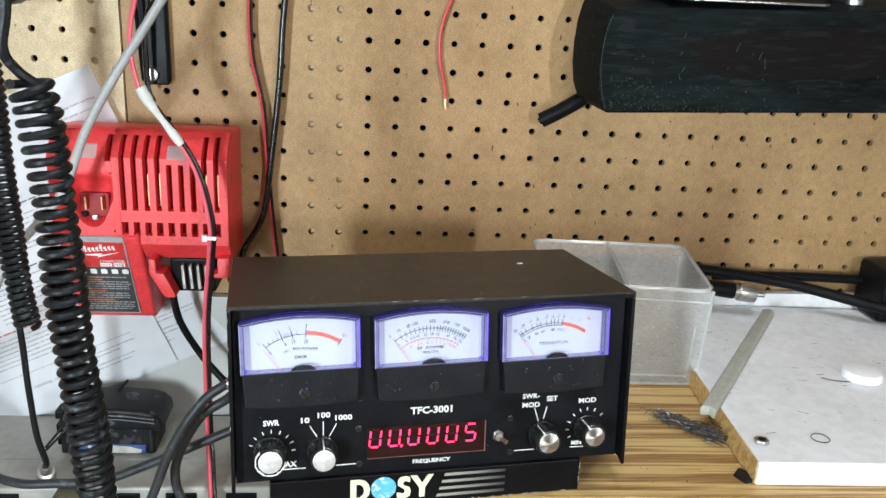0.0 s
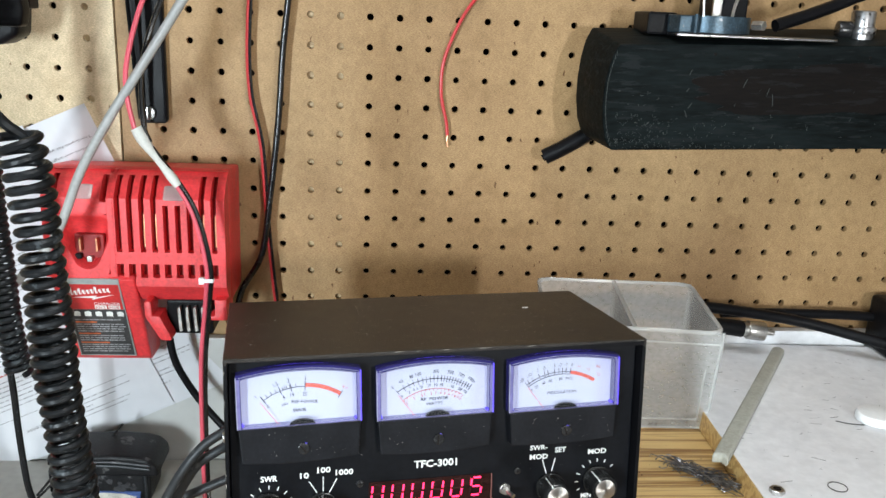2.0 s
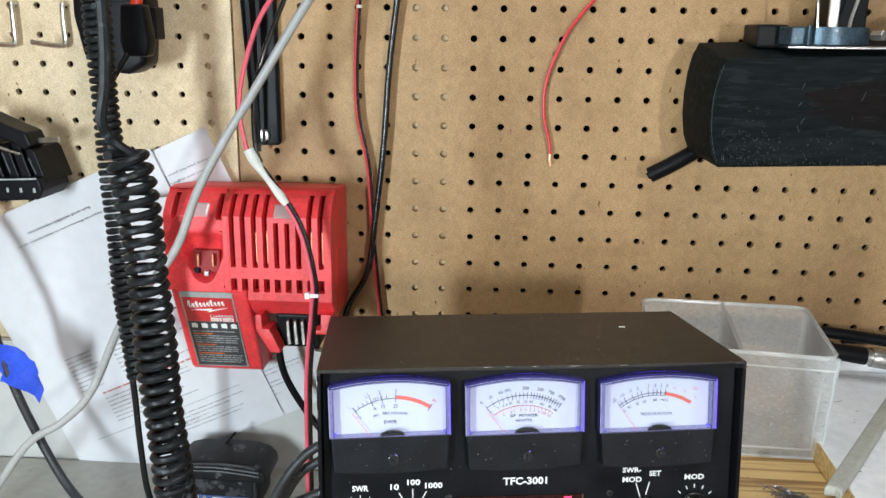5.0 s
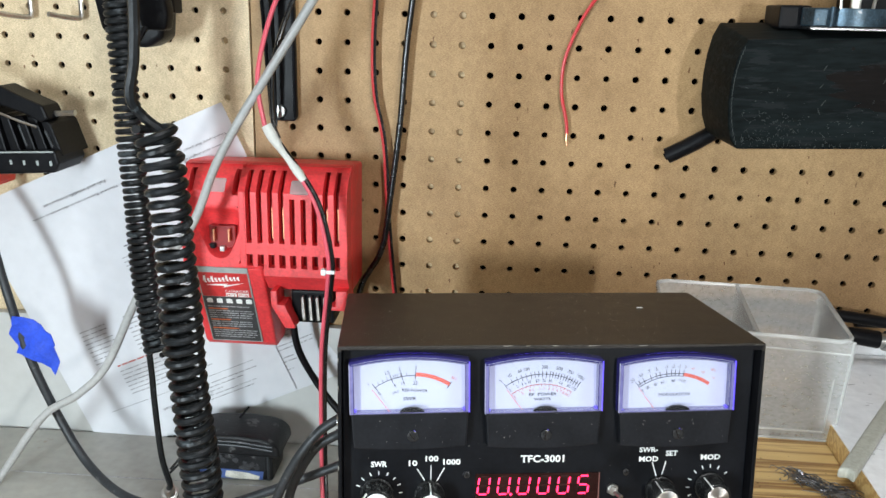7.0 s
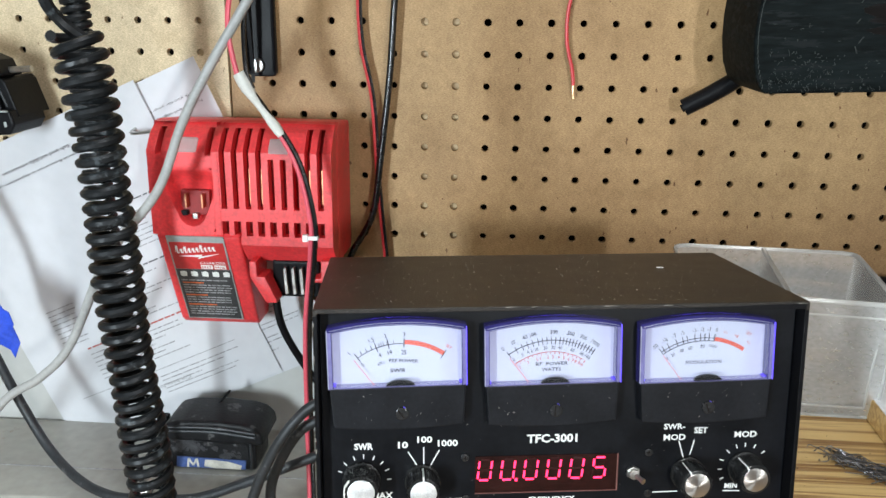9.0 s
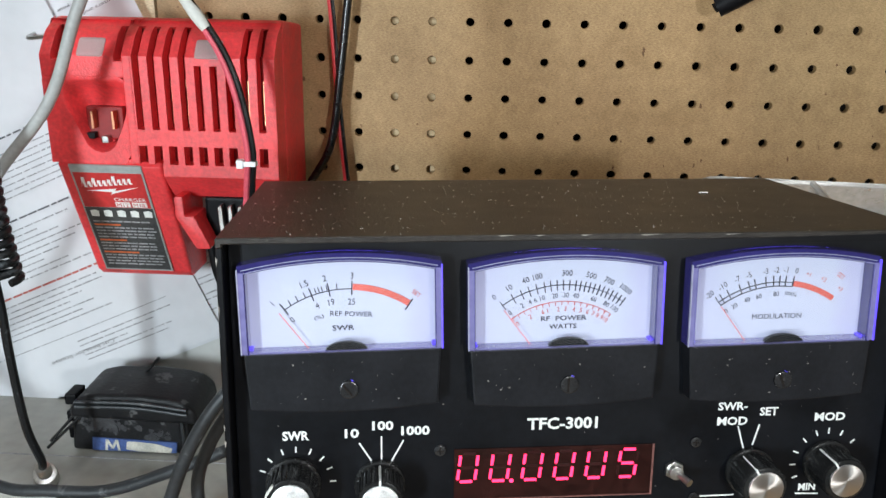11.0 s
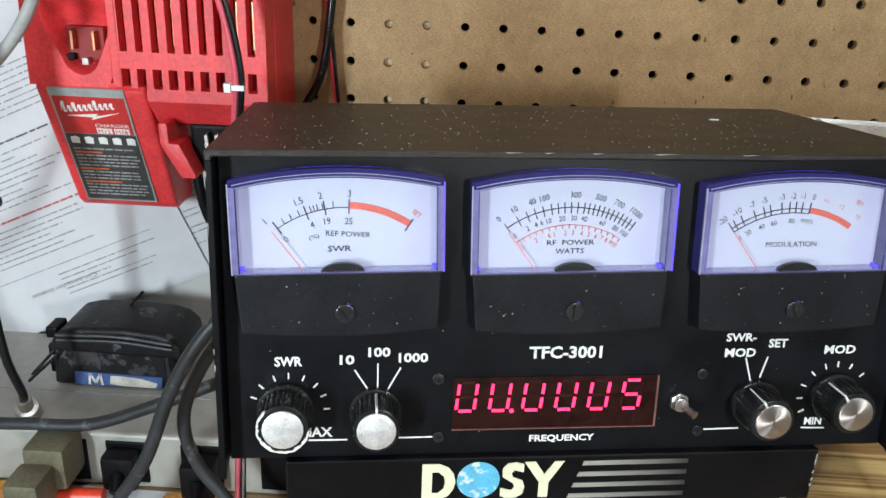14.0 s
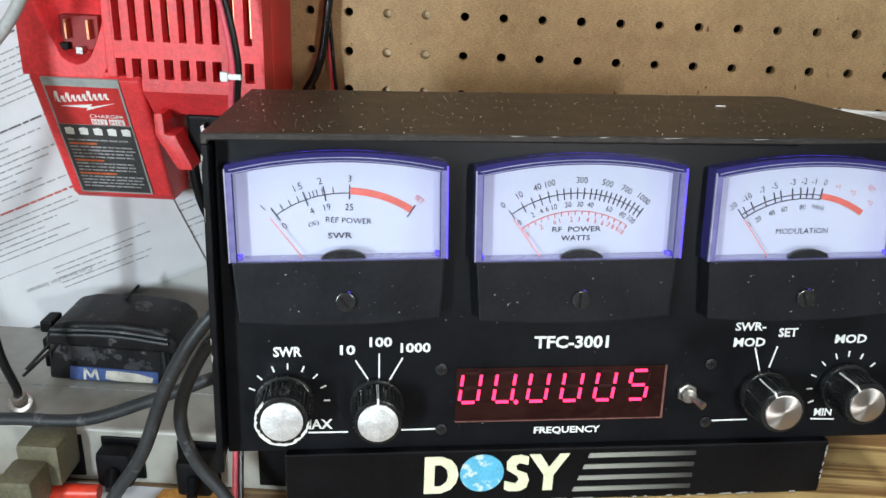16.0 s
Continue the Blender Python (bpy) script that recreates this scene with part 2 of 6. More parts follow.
def spun(name, colour):
    """A turned metal face whose fine rings throw a fan of bright streaks."""
    m, nt, b = nodes_of(name)
    b.inputs["Base Color"].default_value = (*colour, 1)
    b.inputs["Metallic"].default_value = 1
    b.inputs["Roughness"].default_value = 0.34
    b.inputs["Anisotropic"].default_value = 0.85
    tg = nt.nodes.new("ShaderNodeTangent")
    tg.direction_type, tg.axis = "RADIAL", "Y"
    link(nt, tg.outputs[0], b.inputs["Tangent"])
    return m


ALU = spun("spun_aluminium", (0.66, 0.63, 0.60))
FACE = backlit("meter_face", (0.61, 0.71, 1.0), (0.47, 0.46, 0.98), 0.37)
FACE_INK = mat("scale_print", (0.03, 0.03, 0.05), 0.7)
FACE_RED = mat("scale_red", (0.60, 0.10, 0.07), 0.6, emit=(0.6, 0.08, 0.05), emit_power=0.02)
NEEDLE = mat("needle_red", (0.75, 0.2, 0.2), 0.5)
# violet LED light put into the rim plastics as glow, highlights as pale ridges
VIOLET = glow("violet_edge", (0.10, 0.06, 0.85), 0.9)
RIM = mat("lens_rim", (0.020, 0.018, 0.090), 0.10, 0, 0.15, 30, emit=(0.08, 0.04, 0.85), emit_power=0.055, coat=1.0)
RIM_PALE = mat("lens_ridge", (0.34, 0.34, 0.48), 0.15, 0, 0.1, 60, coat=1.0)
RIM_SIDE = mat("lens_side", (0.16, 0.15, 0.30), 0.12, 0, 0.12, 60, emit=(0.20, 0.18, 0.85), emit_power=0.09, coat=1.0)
LENS = clear("lens_plastic", (0.97, 0.97, 0.99), 0.02, 0.05)
WINDOW = mat("display_window", (0.020, 0.0055, 0.0045), 0.08, 0, 0.35, 60, coat=0.6)
WINDOW_EDGE = mat("window_edge", (0.16, 0.07, 0.06), 0.3, 0, 0.2, 90)
LED = glow("led_red", (1.0, 0.025, 0.10), 3.6)
LED_OFF = mat("led_off", (0.025, 0.004, 0.004), 0.3)
RED = mat("red_plastic", (0.78, 0.050, 0.056), 0.42, 0, 0.12, 60, 0.5, 800, (0.70, 0.16, 0.16), 330, 0.70)
# the shell's red, darkened for the shade inside slots and socket
RED_SHADED = mat("red_recess_shaded", (0.26, 0.010, 0.010), 0.55, 0, 0.1, 60)
RED_LABEL = mat("red_label", (0.52, 0.03, 0.03), 0.4)
BLACK_LABEL = mat("black_label", (0.05, 0.05, 0.05), 0.45, 0, 0.2, 90)
DUST = mat("dust", (0.30, 0.28, 0.25), 0.9, 0, 0.3, 900)
CLIPPING = mat("dull_steel", (0.42, 0.42, 0.43), 0.30, 1, 0.3, 300, 0.2, 600)
CLIP_WIRE = mat("dark_steel_wire", (0.20, 0.20, 0.21), 0.35, 0.9, 0.4, 300)
GREY_LABEL = mat("grey_label", (0.32, 0.35, 0.34), 0.4)
ORANGE = mat("orange_print", (0.65, 0.14, 0.04), 0.5)
BLACK = mat("black_plastic", (0.006, 0.006, 0.007), 0.4, 0, 0.2, 60, 0.2, 600, spec=0.1)
RUBBER = mat("black_rubber", (0.005, 0.005, 0.006), 0.42, 0, 0.2, 60, 0.2, 500, (0.07, 0.07, 0.07), 120, 0.71, spec=0.12)
COIL = mat("cord_rubber", (0.009, 0.010, 0.011), 0.42, 0, 0.2, 60, 0.3, 500, (0.045, 0.052, 0.056), 110, 0.58, spec=0.2)
CABLE_GREY = mat("grey_cable", (0.38, 0.38, 0.37), 0.45, 0, 0.08, 60)
COAX = mat("dusty_cable", (0.020, 0.023, 0.026), 0.5, 0, 0.2, 50, 0.2, 500, (0.075, 0.078, 0.08), 90, 0.60)
WIRE_RED = mat("red_wire", (0.55, 0.035, 0.04), 0.4, 0, 0.08, 80)
WIRE_PINK = mat("pink_wire", (0.72, 0.10, 0.14), 0.4, 0, 0.08, 80)
WIRE_BLACK = mat("black_wire", (0.006, 0.006, 0.007), 0.26, 0, 0.1, 80)
COPPER = mat("copper", (0.65, 0.3, 0.17), 0.35, 1)
TAPE_WHITE = mat("white_tape", (0.66, 0.65, 0.6), 0.6, 0, 0.06, 60, 0.3, 300)
BLUE_TAPE = mat("blue_tape", (0.02, 0.07, 0.55), 0.55, 0, 0.12, 60, 0.3, 300)
BAR = mat("painted_bar", (0.0050, 0.0072, 0.0074), 0.6, 0, 0.4, 30, 0.6, 160, (0.0120, 0.0145, 0.0150), 120, 0.55, (0.25, 1, 1.6), spec=0.06)
CASE = mat("scuffed_case", (0.010, 0.010, 0.011), 0.45, 0, 0.25, 60, 0.4, 500, (0.085, 0.085, 0.085), 75, 0.60, spec=0.2)
CASE_DUST = mat("case_dust", (0.035, 0.035, 0.038), 0.9, 0, 0.4, 200)
BLUED = mat("blued_steel", (0.045, 0.075, 0.10), 0.35, 0.6, 0.3, 80, 0.2, 400, (0.16, 0.16, 0.16), 150, 0.64)
BAR_SCUFF = mat("bar_scuff", (0.040, 0.046, 0.044), 0.8, 0, 0.4, 400)
BAR_STAIN_HOLE = mat("bar_stain_and_hole", (0.0042, 0.0030, 0.0026), 0.6, 0, 0.3, 40, 0.6, 160, (0.0085, 0.0080, 0.0080), 120, 0.55, (0.25, 1, 1.6), spec=0.1)
MILKY = clear("milky_plastic", (0.98, 0.97, 0.96), 0.32, 0.2)
MILKY_RIM = clear("milky_rim", (0.9, 0.9, 0.88), 0.5, 0.25)
GREY_STICK = mat("grey_stick", (0.36, 0.36, 0.31), 0.6, 0, 0.1, 60, 0.3, 300)
PUTTY = mat("white_plastic_cap", (0.85, 0.86, 0.86), 0.5, 0, 0.03)
BEIGE = mat("beige_plug", (0.11, 0.10, 0.060), 0.5, 0, 0.2, 60, 0.2, 300)
BLUE_LABEL = mat("blue_label", (0.05, 0.09, 0.25), 0.5, 0, 0.2, 80)
TORN = mat("torn_label", (0.5, 0.48, 0.42), 0.7, 0, 0.2, 120)
ORANGE_CLOTH = mat("orange_scrap", (0.6, 0.28, 0.06), 0.8, 0, 0.2, 60)
BRIGHT_RED = mat("bright_red_cable", (0.72, 0.05, 0.02), 0.4)


# ---- mesh helpers ----
def part(name, bm, material, parent=None, label="", smooth=False):
    me = bpy.data.meshes.new(name)
    bmesh.ops.recalc_face_normals(bm, faces=bm.faces[:])
    bm.to_mesh(me)
    bm.free()
    me.materials.append(material)
    if smooth:
        for p in me.polygons:
            p.use_smooth = True
        me.set_sharp_from_angle(angle=math.radians(40))
    ob = new(name, me)
    if parent:
        ob.parent = parent
    if label:
        ob["label"] = label
    return ob


def thing(name, label, category, m=None, group="", kind=""):
    ob = new(name)
    ob.empty_display_size = 0.02
    if m is not None:
        ob.matrix_world = m
    return tagged(ob, label, category, group, kind)


def merge(*bms):
    out = bms[0]
    for other in bms[1:]:
        me = bpy.data.meshes.new("t")
        other.to_mesh(me)
        other.free()
        out.from_mesh(me)
        bpy.data.meshes.remove(me)
    return out


def box(x0, x1, y0, y1, z0, z1, bevel=0.0, seg=2, m=None):
    bm = bmesh.new()
    bmesh.ops.create_cube(bm, size=1)
    for v in bm.verts:
        v.co = Vector((x0 + (v.co.x + 0.5) * (x1 - x0), y0 + (v.co.y + 0.5) * (y1 - y0), z0 + (v.co.z + 0.5) * (z1 - z0)))
    if bevel:
        bmesh.ops.bevel(bm, geom=bm.edges[:], offset=bevel, segments=seg, profile=0.6, affect="EDGES")
    if m is not None:
        bm.transform(m)
    return bm


def prism(poly, a0, a1, axis="y", bevel=0.0, seg=2):
    """A polygon in the plane across the axis, drawn out from a0 to a1. y: points are (x, z); z: (x, y); x: (y, z)."""
    bm = bmesh.new()

    def at(p, a):
        return {"y": (p[0], a, p[1]), "z": (p[0], p[1], a), "x": (a, p[0], p[1])}[axis]
    f = [bm.verts.new(at(p, a0)) for p in poly]
    b = [bm.verts.new(at(p, a1)) for p in poly]
    bm.faces.new(f)
    bm.faces.new(b[::-1])
    n = len(poly)
    for i in range(n):
        bm.faces.new((f[i], b[i], b[(i + 1) % n], f[(i + 1) % n]))
    bmesh.ops.recalc_face_normals(bm, faces=bm.faces[:])
    if bevel:
        bmesh.ops.bevel(bm, geom=bm.edges[:], offset=bevel, segments=seg, profile=0.6, affect="EDGES")
    return bm


def rod(a, b, r0, r1=None, n=16, bevel=0.0):
    a, b = Vector(a), Vector(b)
    bm = bmesh.new()
    bmesh.ops.create_cone(bm, cap_ends=True, segments=n, radius1=r0, radius2=r0 if r1 is None else r1, depth=(b - a).length)
    if bevel:
        rims = [e for e in bm.edges if abs(e.verts[0].co.z - e.verts[1].co.z) < 1e-6]
        bmesh.ops.bevel(bm, geom=rims, offset=bevel, segments=2, profile=0.6, affect="EDGES")
    q = Vector((0, 0, 1)).rotation_difference((b - a).normalized())
    bm.transform(Matrix.Translation((a + b) / 2) @ q.to_matrix().to_4x4())
    return bm


def spline(points, per=8):
    p = [Vector(v) for v in points]
    p = [p[0] * 2 - p[1]] + p + [p[-1] * 2 - p[-2]]
    out = []
    for i in range(1, len(p) - 2):
        for k in range(per):
            t = k / per
            out.append(0.5 * (2 * p[i] + (p[i + 1] - p[i - 1]) * t + (2 * p[i - 1] - 5 * p[i] + 4 * p[i + 1] - p[i + 2]) * t * t
                              + (3 * p[i] - p[i - 1] - 3 * p[i + 1] + p[i + 2]) * t ** 3))
    out.append(p[-2])
    return out


def sweep(line, r, n=8):
    bm = bmesh.new()
    t = (line[1] - line[0]).normalized()
    u = t.orthogonal().normalized()
    rings = []
    for i, c in enumerate(line):
        t2 = (line[min(i + 1, len(line) - 1)] - line[max(i - 1, 0)]).normalized()
        u = (u - t2 * u.dot(t2)).normalized()
        w = t2.cross(u)
        rad = r(i / (len(line) - 1)) if callable(r) else r
        rings.append([bm.verts.new(c + (u * math.cos(6.28318 * k / n) + w * math.sin(6.28318 * k / n)) * rad) for k in range(n)])
    for a, b in zip(rings, rings[1:]):
        for k in range(n):
            bm.faces.new((a[k], a[(k + 1) % n], b[(k + 1) % n], b[k]))
    bm.faces.new(rings[0][::-1])
    bm.faces.new(rings[-1])
    return bm


def tube(points, r, n=8, per=8):
    return sweep(spline(points, per), r, n)


def coil(points, big, r, pitch, n=7, per_turn=14):
    """A helix of radius big round a smooth line."""
    line = spline(points, 16)
    length = [0.0]
    for a, b in zip(line, line[1:]):
        length.append(length[-1] + (b - a).length)
    steps = int(length[-1] / pitch * per_turn)
    out, j = [], 0
    u = (line[1] - line[0]).orthogonal().normalized()
    for s in range(steps + 1):
        d = length[-1] * s / steps
        while j < len(line) - 2 and length[j + 1] < d:
            j += 1
        k = (d - length[j]) / max(1e-9, length[j + 1] - length[j])
        c = line[j].lerp(line[j + 1], k)
        t = (line[min(j + 2, len(line) - 1)] - line[max(j - 1, 0)]).normalized()
        u = (u - t * u.dot(t)).normalized()
        w = t.cross(u)
        ang = 6.28318 * s / per_turn
        wob = 1 + 0.05 * math.sin(s * 0.031)
        out.append(c + (u * math.cos(ang) + w * math.sin(ang)) * big * wob)
    return sweep(out, r, n)


def disc(u, v, r, y0, y1, n=24, bevel=0.0):
    return rod((u, y0, v), (u, y1, v), r, None, n, bevel)


def lettering(name, text, left, right, low, high, y, material, parent, turn=0.0, lie=0.0004, label="", bold=0.0):
    """Flat raised print in the plane across y, fitted to the given width and height; with no right edge, centred on left."""
    cu = bpy.data.curves.new("t", "FONT")
    cu.body = text
    cu.resolution_u = 2
    cu.offset = bold
    ob = new("t", cu)
    dg = bpy.context.evaluated_depsgraph_get()
    me = bpy.data.meshes.new_from_object(ob.evaluated_get(dg))
    bpy.data.objects.remove(ob)
    bpy.data.curves.remove(cu)
    xs = [v.co.x for v in me.vertices]
    ys = [v.co.y for v in me.vertices]
    if right is None:
        w = (max(xs) - min(xs)) * (high - low) / (max(ys) - min(ys)) * 0.88
        left, right = left - w / 2, left + w / 2
    sx, sy = (right - left) / (max(xs) - min(xs)), (high - low) / (max(ys) - min(ys))
    cx, cy = (left + right) / 2, (low + high) / 2
    c, s = math.cos(turn), math.sin(turn)
    for v in me.vertices:
        a, b = (v.co.x - min(xs)) * sx + left - cx, (v.co.y - min(ys)) * sy + low - cy
        v.co = (cx + a * c - b * s, y - lie, cy + a * s + b * c)
    me.materials.append(material)
    o = new(name, me)
    o.parent = parent
    if label:
        o["label"] = label
    return o


def stroke(a, b, w, y, lie=0.0004):
    """A flat printed line from a to b, (x, z) each."""
    a, b = Vector(a), Vector(b)
    d = (b - a).normalized()
    n = Vector((-d.y, d.x)) * w / 2
    return prism([tuple(a + n), tuple(b + n), tuple(b - n), tuple(a - n)], y - lie, y, "y")


# ---- the room ----
PITCH = 0.0254


def pegboard(name, x0, x1, z0, z1, hole_x, hole_z, material, label):
    """A hardboard sheet with real holes on a square one-inch lattice through (hole_x, hole_z)."""
    n, r, depth = 12, 0.00285, 0.0055
    i0, i1 = math.ceil((x0 + 0.0127 - hole_x) / PITCH), math.floor((x1 - 0.0127 - hole_x) / PITCH)
    j0, j1 = math.ceil((z0 + 0.0127 - hole_z) / PITCH), math.floor((z1 - 0.0127 - hole_z) / PITCH)
    rng = random.Random(3)
    verts, faces = [], []
    ring = [(math.cos(6.28318 * (k + 0.5) / n), math.sin(6.28318 * (k + 0.5) / n)) for k in range(n)]
    for i in range(i0, i1 + 1):
        for j in range(j0, j1 + 1):
            cx, cz, b = hole_x + i * PITCH, hole_z + j * PITCH, len(verts)
            rr = r * rng.uniform(0.94, 1.06)
            for c, s in ring:
                f = 0.0127 / max(abs(c), abs(s))
                verts.append((cx + c * f, 0, cz + s * f))
            verts.extend((cx + c * rr * 1.12, 0, cz + s * rr * 1.12) for c, s in ring)
            verts.extend((cx + c * rr, 0.0005, cz + s * rr) for c, s in ring)
            verts.extend((cx + c * rr, depth, cz + s * rr) for c, s in ring)
            for lay in range(3):
                for k in range(n):
                    k2 = (k + 1) % n
                    faces.append((b + lay * n + k, b + lay * n + k2, b + lay * n + n + k2, b + lay * n + n + k))
            # the corners of the cell, between the ring's outer points
            for sx, sz in ((1, 1), (-1, 1), (-1, -1), (1, -1)):
                v = len(verts)
                verts.append((cx + sx * 0.0127, 0, cz + sz * 0.0127))
                near = sorted(range(n), key=lambda k: (verts[b + k][0] - verts[v][0]) ** 2 + (verts[b + k][2] - verts[v][2]) ** 2)[:2]
                faces.append((v, b + near[0], b + near[1]))
    lo_x, hi_x = hole_x + i0 * PITCH - 0.0127, hole_x + i1 * PITCH + 0.0127
    lo_z, hi_z = hole_z + j0 * PITCH - 0.0127, hole_z + j1 * PITCH + 0.0127
    for a0, a1, c0, c1 in ((x0, lo_x, z0, z1), (hi_x, x1, z0, z1), (lo_x, hi_x, z0, lo_z), (lo_x, hi_x, hi_z, z1)):
        b = len(verts)
        verts += [(a0, 0, c0), (a1, 0, c0), (a1, 0, c1), (a0, 0, c1), (a0, depth, c0), (a1, depth, c0), (a1, depth, c1), (a0, depth, c1)]
        faces += [(b, b + 1, b + 2, b + 3), (b, b + 4, b + 5, b + 1), (b + 1, b + 5, b + 6, b + 2), (b + 3, b + 2, b + 6, b + 7), (b, b + 3, b + 7, b + 4)]
    me = bpy.data.meshes.new(name)
    me.from_pydata(verts, [], faces)
    bm = bmesh.new()
    bm.from_mesh(me)
    bpy.data.meshes.remove(me)
    return tagged(part(name, bm, material), label, "pegboard", kind="structure")


pegboard("wall_pegboard_1", -0.2125, 1.3, 0.80, 2.0, 0.0, 1.098, BOARD, "brown perforated hardboard panel fixed to the wall studs")
pegboard("wall_pegboard_2", -1.3, -0.2145, 0.80, 2.0, -0.2375, 1.0965, BOARD_PALE, "paler perforated hardboard panel fixed to the wall studs")
STRUCT = "structure"
for k, x in enumerate((-1.26, -0.245, -0.062, 0.80)):
    tagged(part("wall_stud_%d" % (k + 1), box(x, x + (0.05 if x > -0.1 else 0.06), 0.0065, 0.044, 0.0, 2.4), STUD), "pale timber stud behind the pegboard", "stud", kind=STRUCT)
# the back wall's near-black puts the shade into the pegboard holes
tagged(part("wall_north", box(-2.0, 1.9, 0.046, 0.15, 0, 2.4), SHADE_BLACK), "wall behind the pegboard, coloured near-black for shade in the holes", "wall", kind=STRUCT)
tagged(part("wall_west", box(-2.1, -2.0, -2.7, 0.15, 0, 2.4), WALL), "plain painted wall", "wall", kind=STRUCT)
tagged(part("wall_south", box(-2.1, 1.9, -2.8, -2.7, 0, 2.4), WALL), "plain painted wall", "wall", kind=STRUCT)
east = merge(box(1.8, 1.9, -2.7, -1.75, 0, 2.4), box(1.8, 1.9, -0.95, 0.046, 0, 2.4), box(1.8, 1.9, -1.75, -0.95, 0, 0.85), box(1.8, 1.9, -1.75, -0.95, 1.85, 2.4))
tagged(part("wall_east", east, WALL), "plain painted wall with an opening added for the east fill lamp", "wall", kind=STRUCT)
tagged(part("floor", box(-2.1, 1.9, -2.8, 0.15, -0.1, 0), FLOOR), "grey concrete workshop floor", "floor", kind=STRUCT)
tagged(part("ceiling", box(-2.1, 1.9, -2.8, 0.15, 2.4, 2.5), CEIL), "plain painted ceiling", "ceiling", kind=STRUCT)

# lower bench
bench = thing("workbench", "cluttered wooden workbench against the pegboard wall", "workbench")
part("top", box(-1.2, 1.2, -0.62, -0.004, 0.705, 0.745, 0.003), wood("bench_wood", (0.20, 0.12, 0.06), (0.38, 0.26, 0.14)), bench)
for x in (-1.15, 1.08):
    for y in (-0.58, -0.10):
        part("leg", box(x, x + 0.07, y, y + 0.07, 0.0, 0.705, 0.003), PINE, bench)

# raised pine shelf on the bench
riser = thing("bench_riser", "raised pine shelf board with strong straight grain", "shelf")
part("top", box(-0.045, 1.10, -0.313, -0.006, 0.871, 0.891, 0.0015), PINE, riser)
for x in (-0.040, 0.50, 1.07):
    part("support", box(x, x + 0.02, -0.30, -0.01, 0.745, 0.871, 0.001), PINE, riser)

# white sheet standing at the foot of the pegboard
tagged(part("white_sheet", box(-0.95, -0.062, -0.0125, -0.003, 0.745, 0.908, 0.001), WHITE_PANEL), "white plastic sheet standing against the pegboard", "sheet")

# white-painted offcut with a bare cut edge
offcut = thing("painted_offcut", "white-painted wooden offcut with a bare sawn edge", "board")
part("board", prism([(0.264, -0.300), (0.78, -0.313), (0.80, -0.035), (0.30, -0.014), (0.272, -0.150)], 0.8915, 0.909, "z", 0.0008), WHITE_PAINT, offcut)
part("sawn_edge", prism([(0.2630, -0.299), (0.2710, -0.150), (0.2718, -0.1503), (0.2638, -0.299)], 0.892, 0.9085, "z"), PINE_END, offcut, "bare yellow sawn end grain")

# lamp housings, added out of view round the unseen lamps
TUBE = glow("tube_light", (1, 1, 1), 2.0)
for nm, label, m, sx, sy in (("assumed_side_light", "white lamp housing added out of view, hung west of the bench", look((-0.47, -1.24, 1.09), (-0.12, 0, 1.04)), 0.14, 0.36), ("assumed_side_light", "white lamp housing added out of view, hung east of the bench", look((0.50, -1.45, 1.19), (0.2, 0, 1.08)), 0.11, 0.18), ("added_ceiling_light", "white ceiling tube housing added out of view for fill light", look((0.10, -1.0, 2.33), (0.10, -0.99, 0)), 0.2, 1.26)):
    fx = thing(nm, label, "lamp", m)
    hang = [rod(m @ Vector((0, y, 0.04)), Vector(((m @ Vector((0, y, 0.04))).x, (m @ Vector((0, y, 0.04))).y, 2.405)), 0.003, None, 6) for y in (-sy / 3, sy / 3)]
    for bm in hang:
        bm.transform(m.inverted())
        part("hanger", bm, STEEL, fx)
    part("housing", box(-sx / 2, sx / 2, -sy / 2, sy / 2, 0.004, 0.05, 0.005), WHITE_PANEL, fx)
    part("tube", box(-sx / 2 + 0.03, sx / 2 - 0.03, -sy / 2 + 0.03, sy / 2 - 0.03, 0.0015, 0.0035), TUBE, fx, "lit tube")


# ---- the meter: x to its right, y into it, z up, from its front upper corner ----
yaw, tau = math.radians(7.7), math.radians(6.0)
ex = Vector((math.cos(yaw), math.sin(yaw), 0))
hy = Vector((-math.sin(yaw), math.cos(yaw), 0))
ey = hy * math.cos(tau) + Vector((0, 0, -math.sin(tau)))
ez = ex.cross(ey)
METER = Matrix(((ex.x, ey.x, ez.x, -0.0743), (ex.y, ey.y, ez.y, -0.3264), (ex.z, ey.z, ez.z, 1.0241), (0, 0, 0, 1)))
meter = thing("power_meter", "black bench power meter with three lit dials and red display", "meter", METER)
W, HT, DP, PY = 0.2455, 0.1108, 0.129, 0.010
# folded hood: top and two sides of thin sheet
part("hood", prism([(0, -0.0035), (0, 0), (W, 0.001), (W, -0.0035), (W - 0.0022, -0.0035), (W - 0.0022, -0.0012), (0.0022, -0.0022), (0.0022, -0.0035)], 0, DP, "y", 0.0004, 1), ENAMEL_TOP, meter, "dusty black sheet-metal hood")
for x0, x1 in ((0, 0.0022), (W - 0.0022, W)):
    part("side_panel", prism([(0.0002, -0.0034), (0.0002, -HT - 0.003), (0.006, -HT), (DP, -HT), (DP, -0.0034)], x0, x1, "x", 0.0003, 1), ENAMEL, meter, "black sheet-metal side")
part("body", box(0.0024, W - 0.0024, PY + 0.001, DP - 0.002, -HT, -0.0025, 0.001), ENAMEL, meter)
part("front_panel", box(0.0026, W - 0.0026, PY - 0.0015, PY + 0.001, -HT + 0.0002, -0.0028, 0.0005), PANEL, meter, "black printed front panel")
F = PY - 0.0015

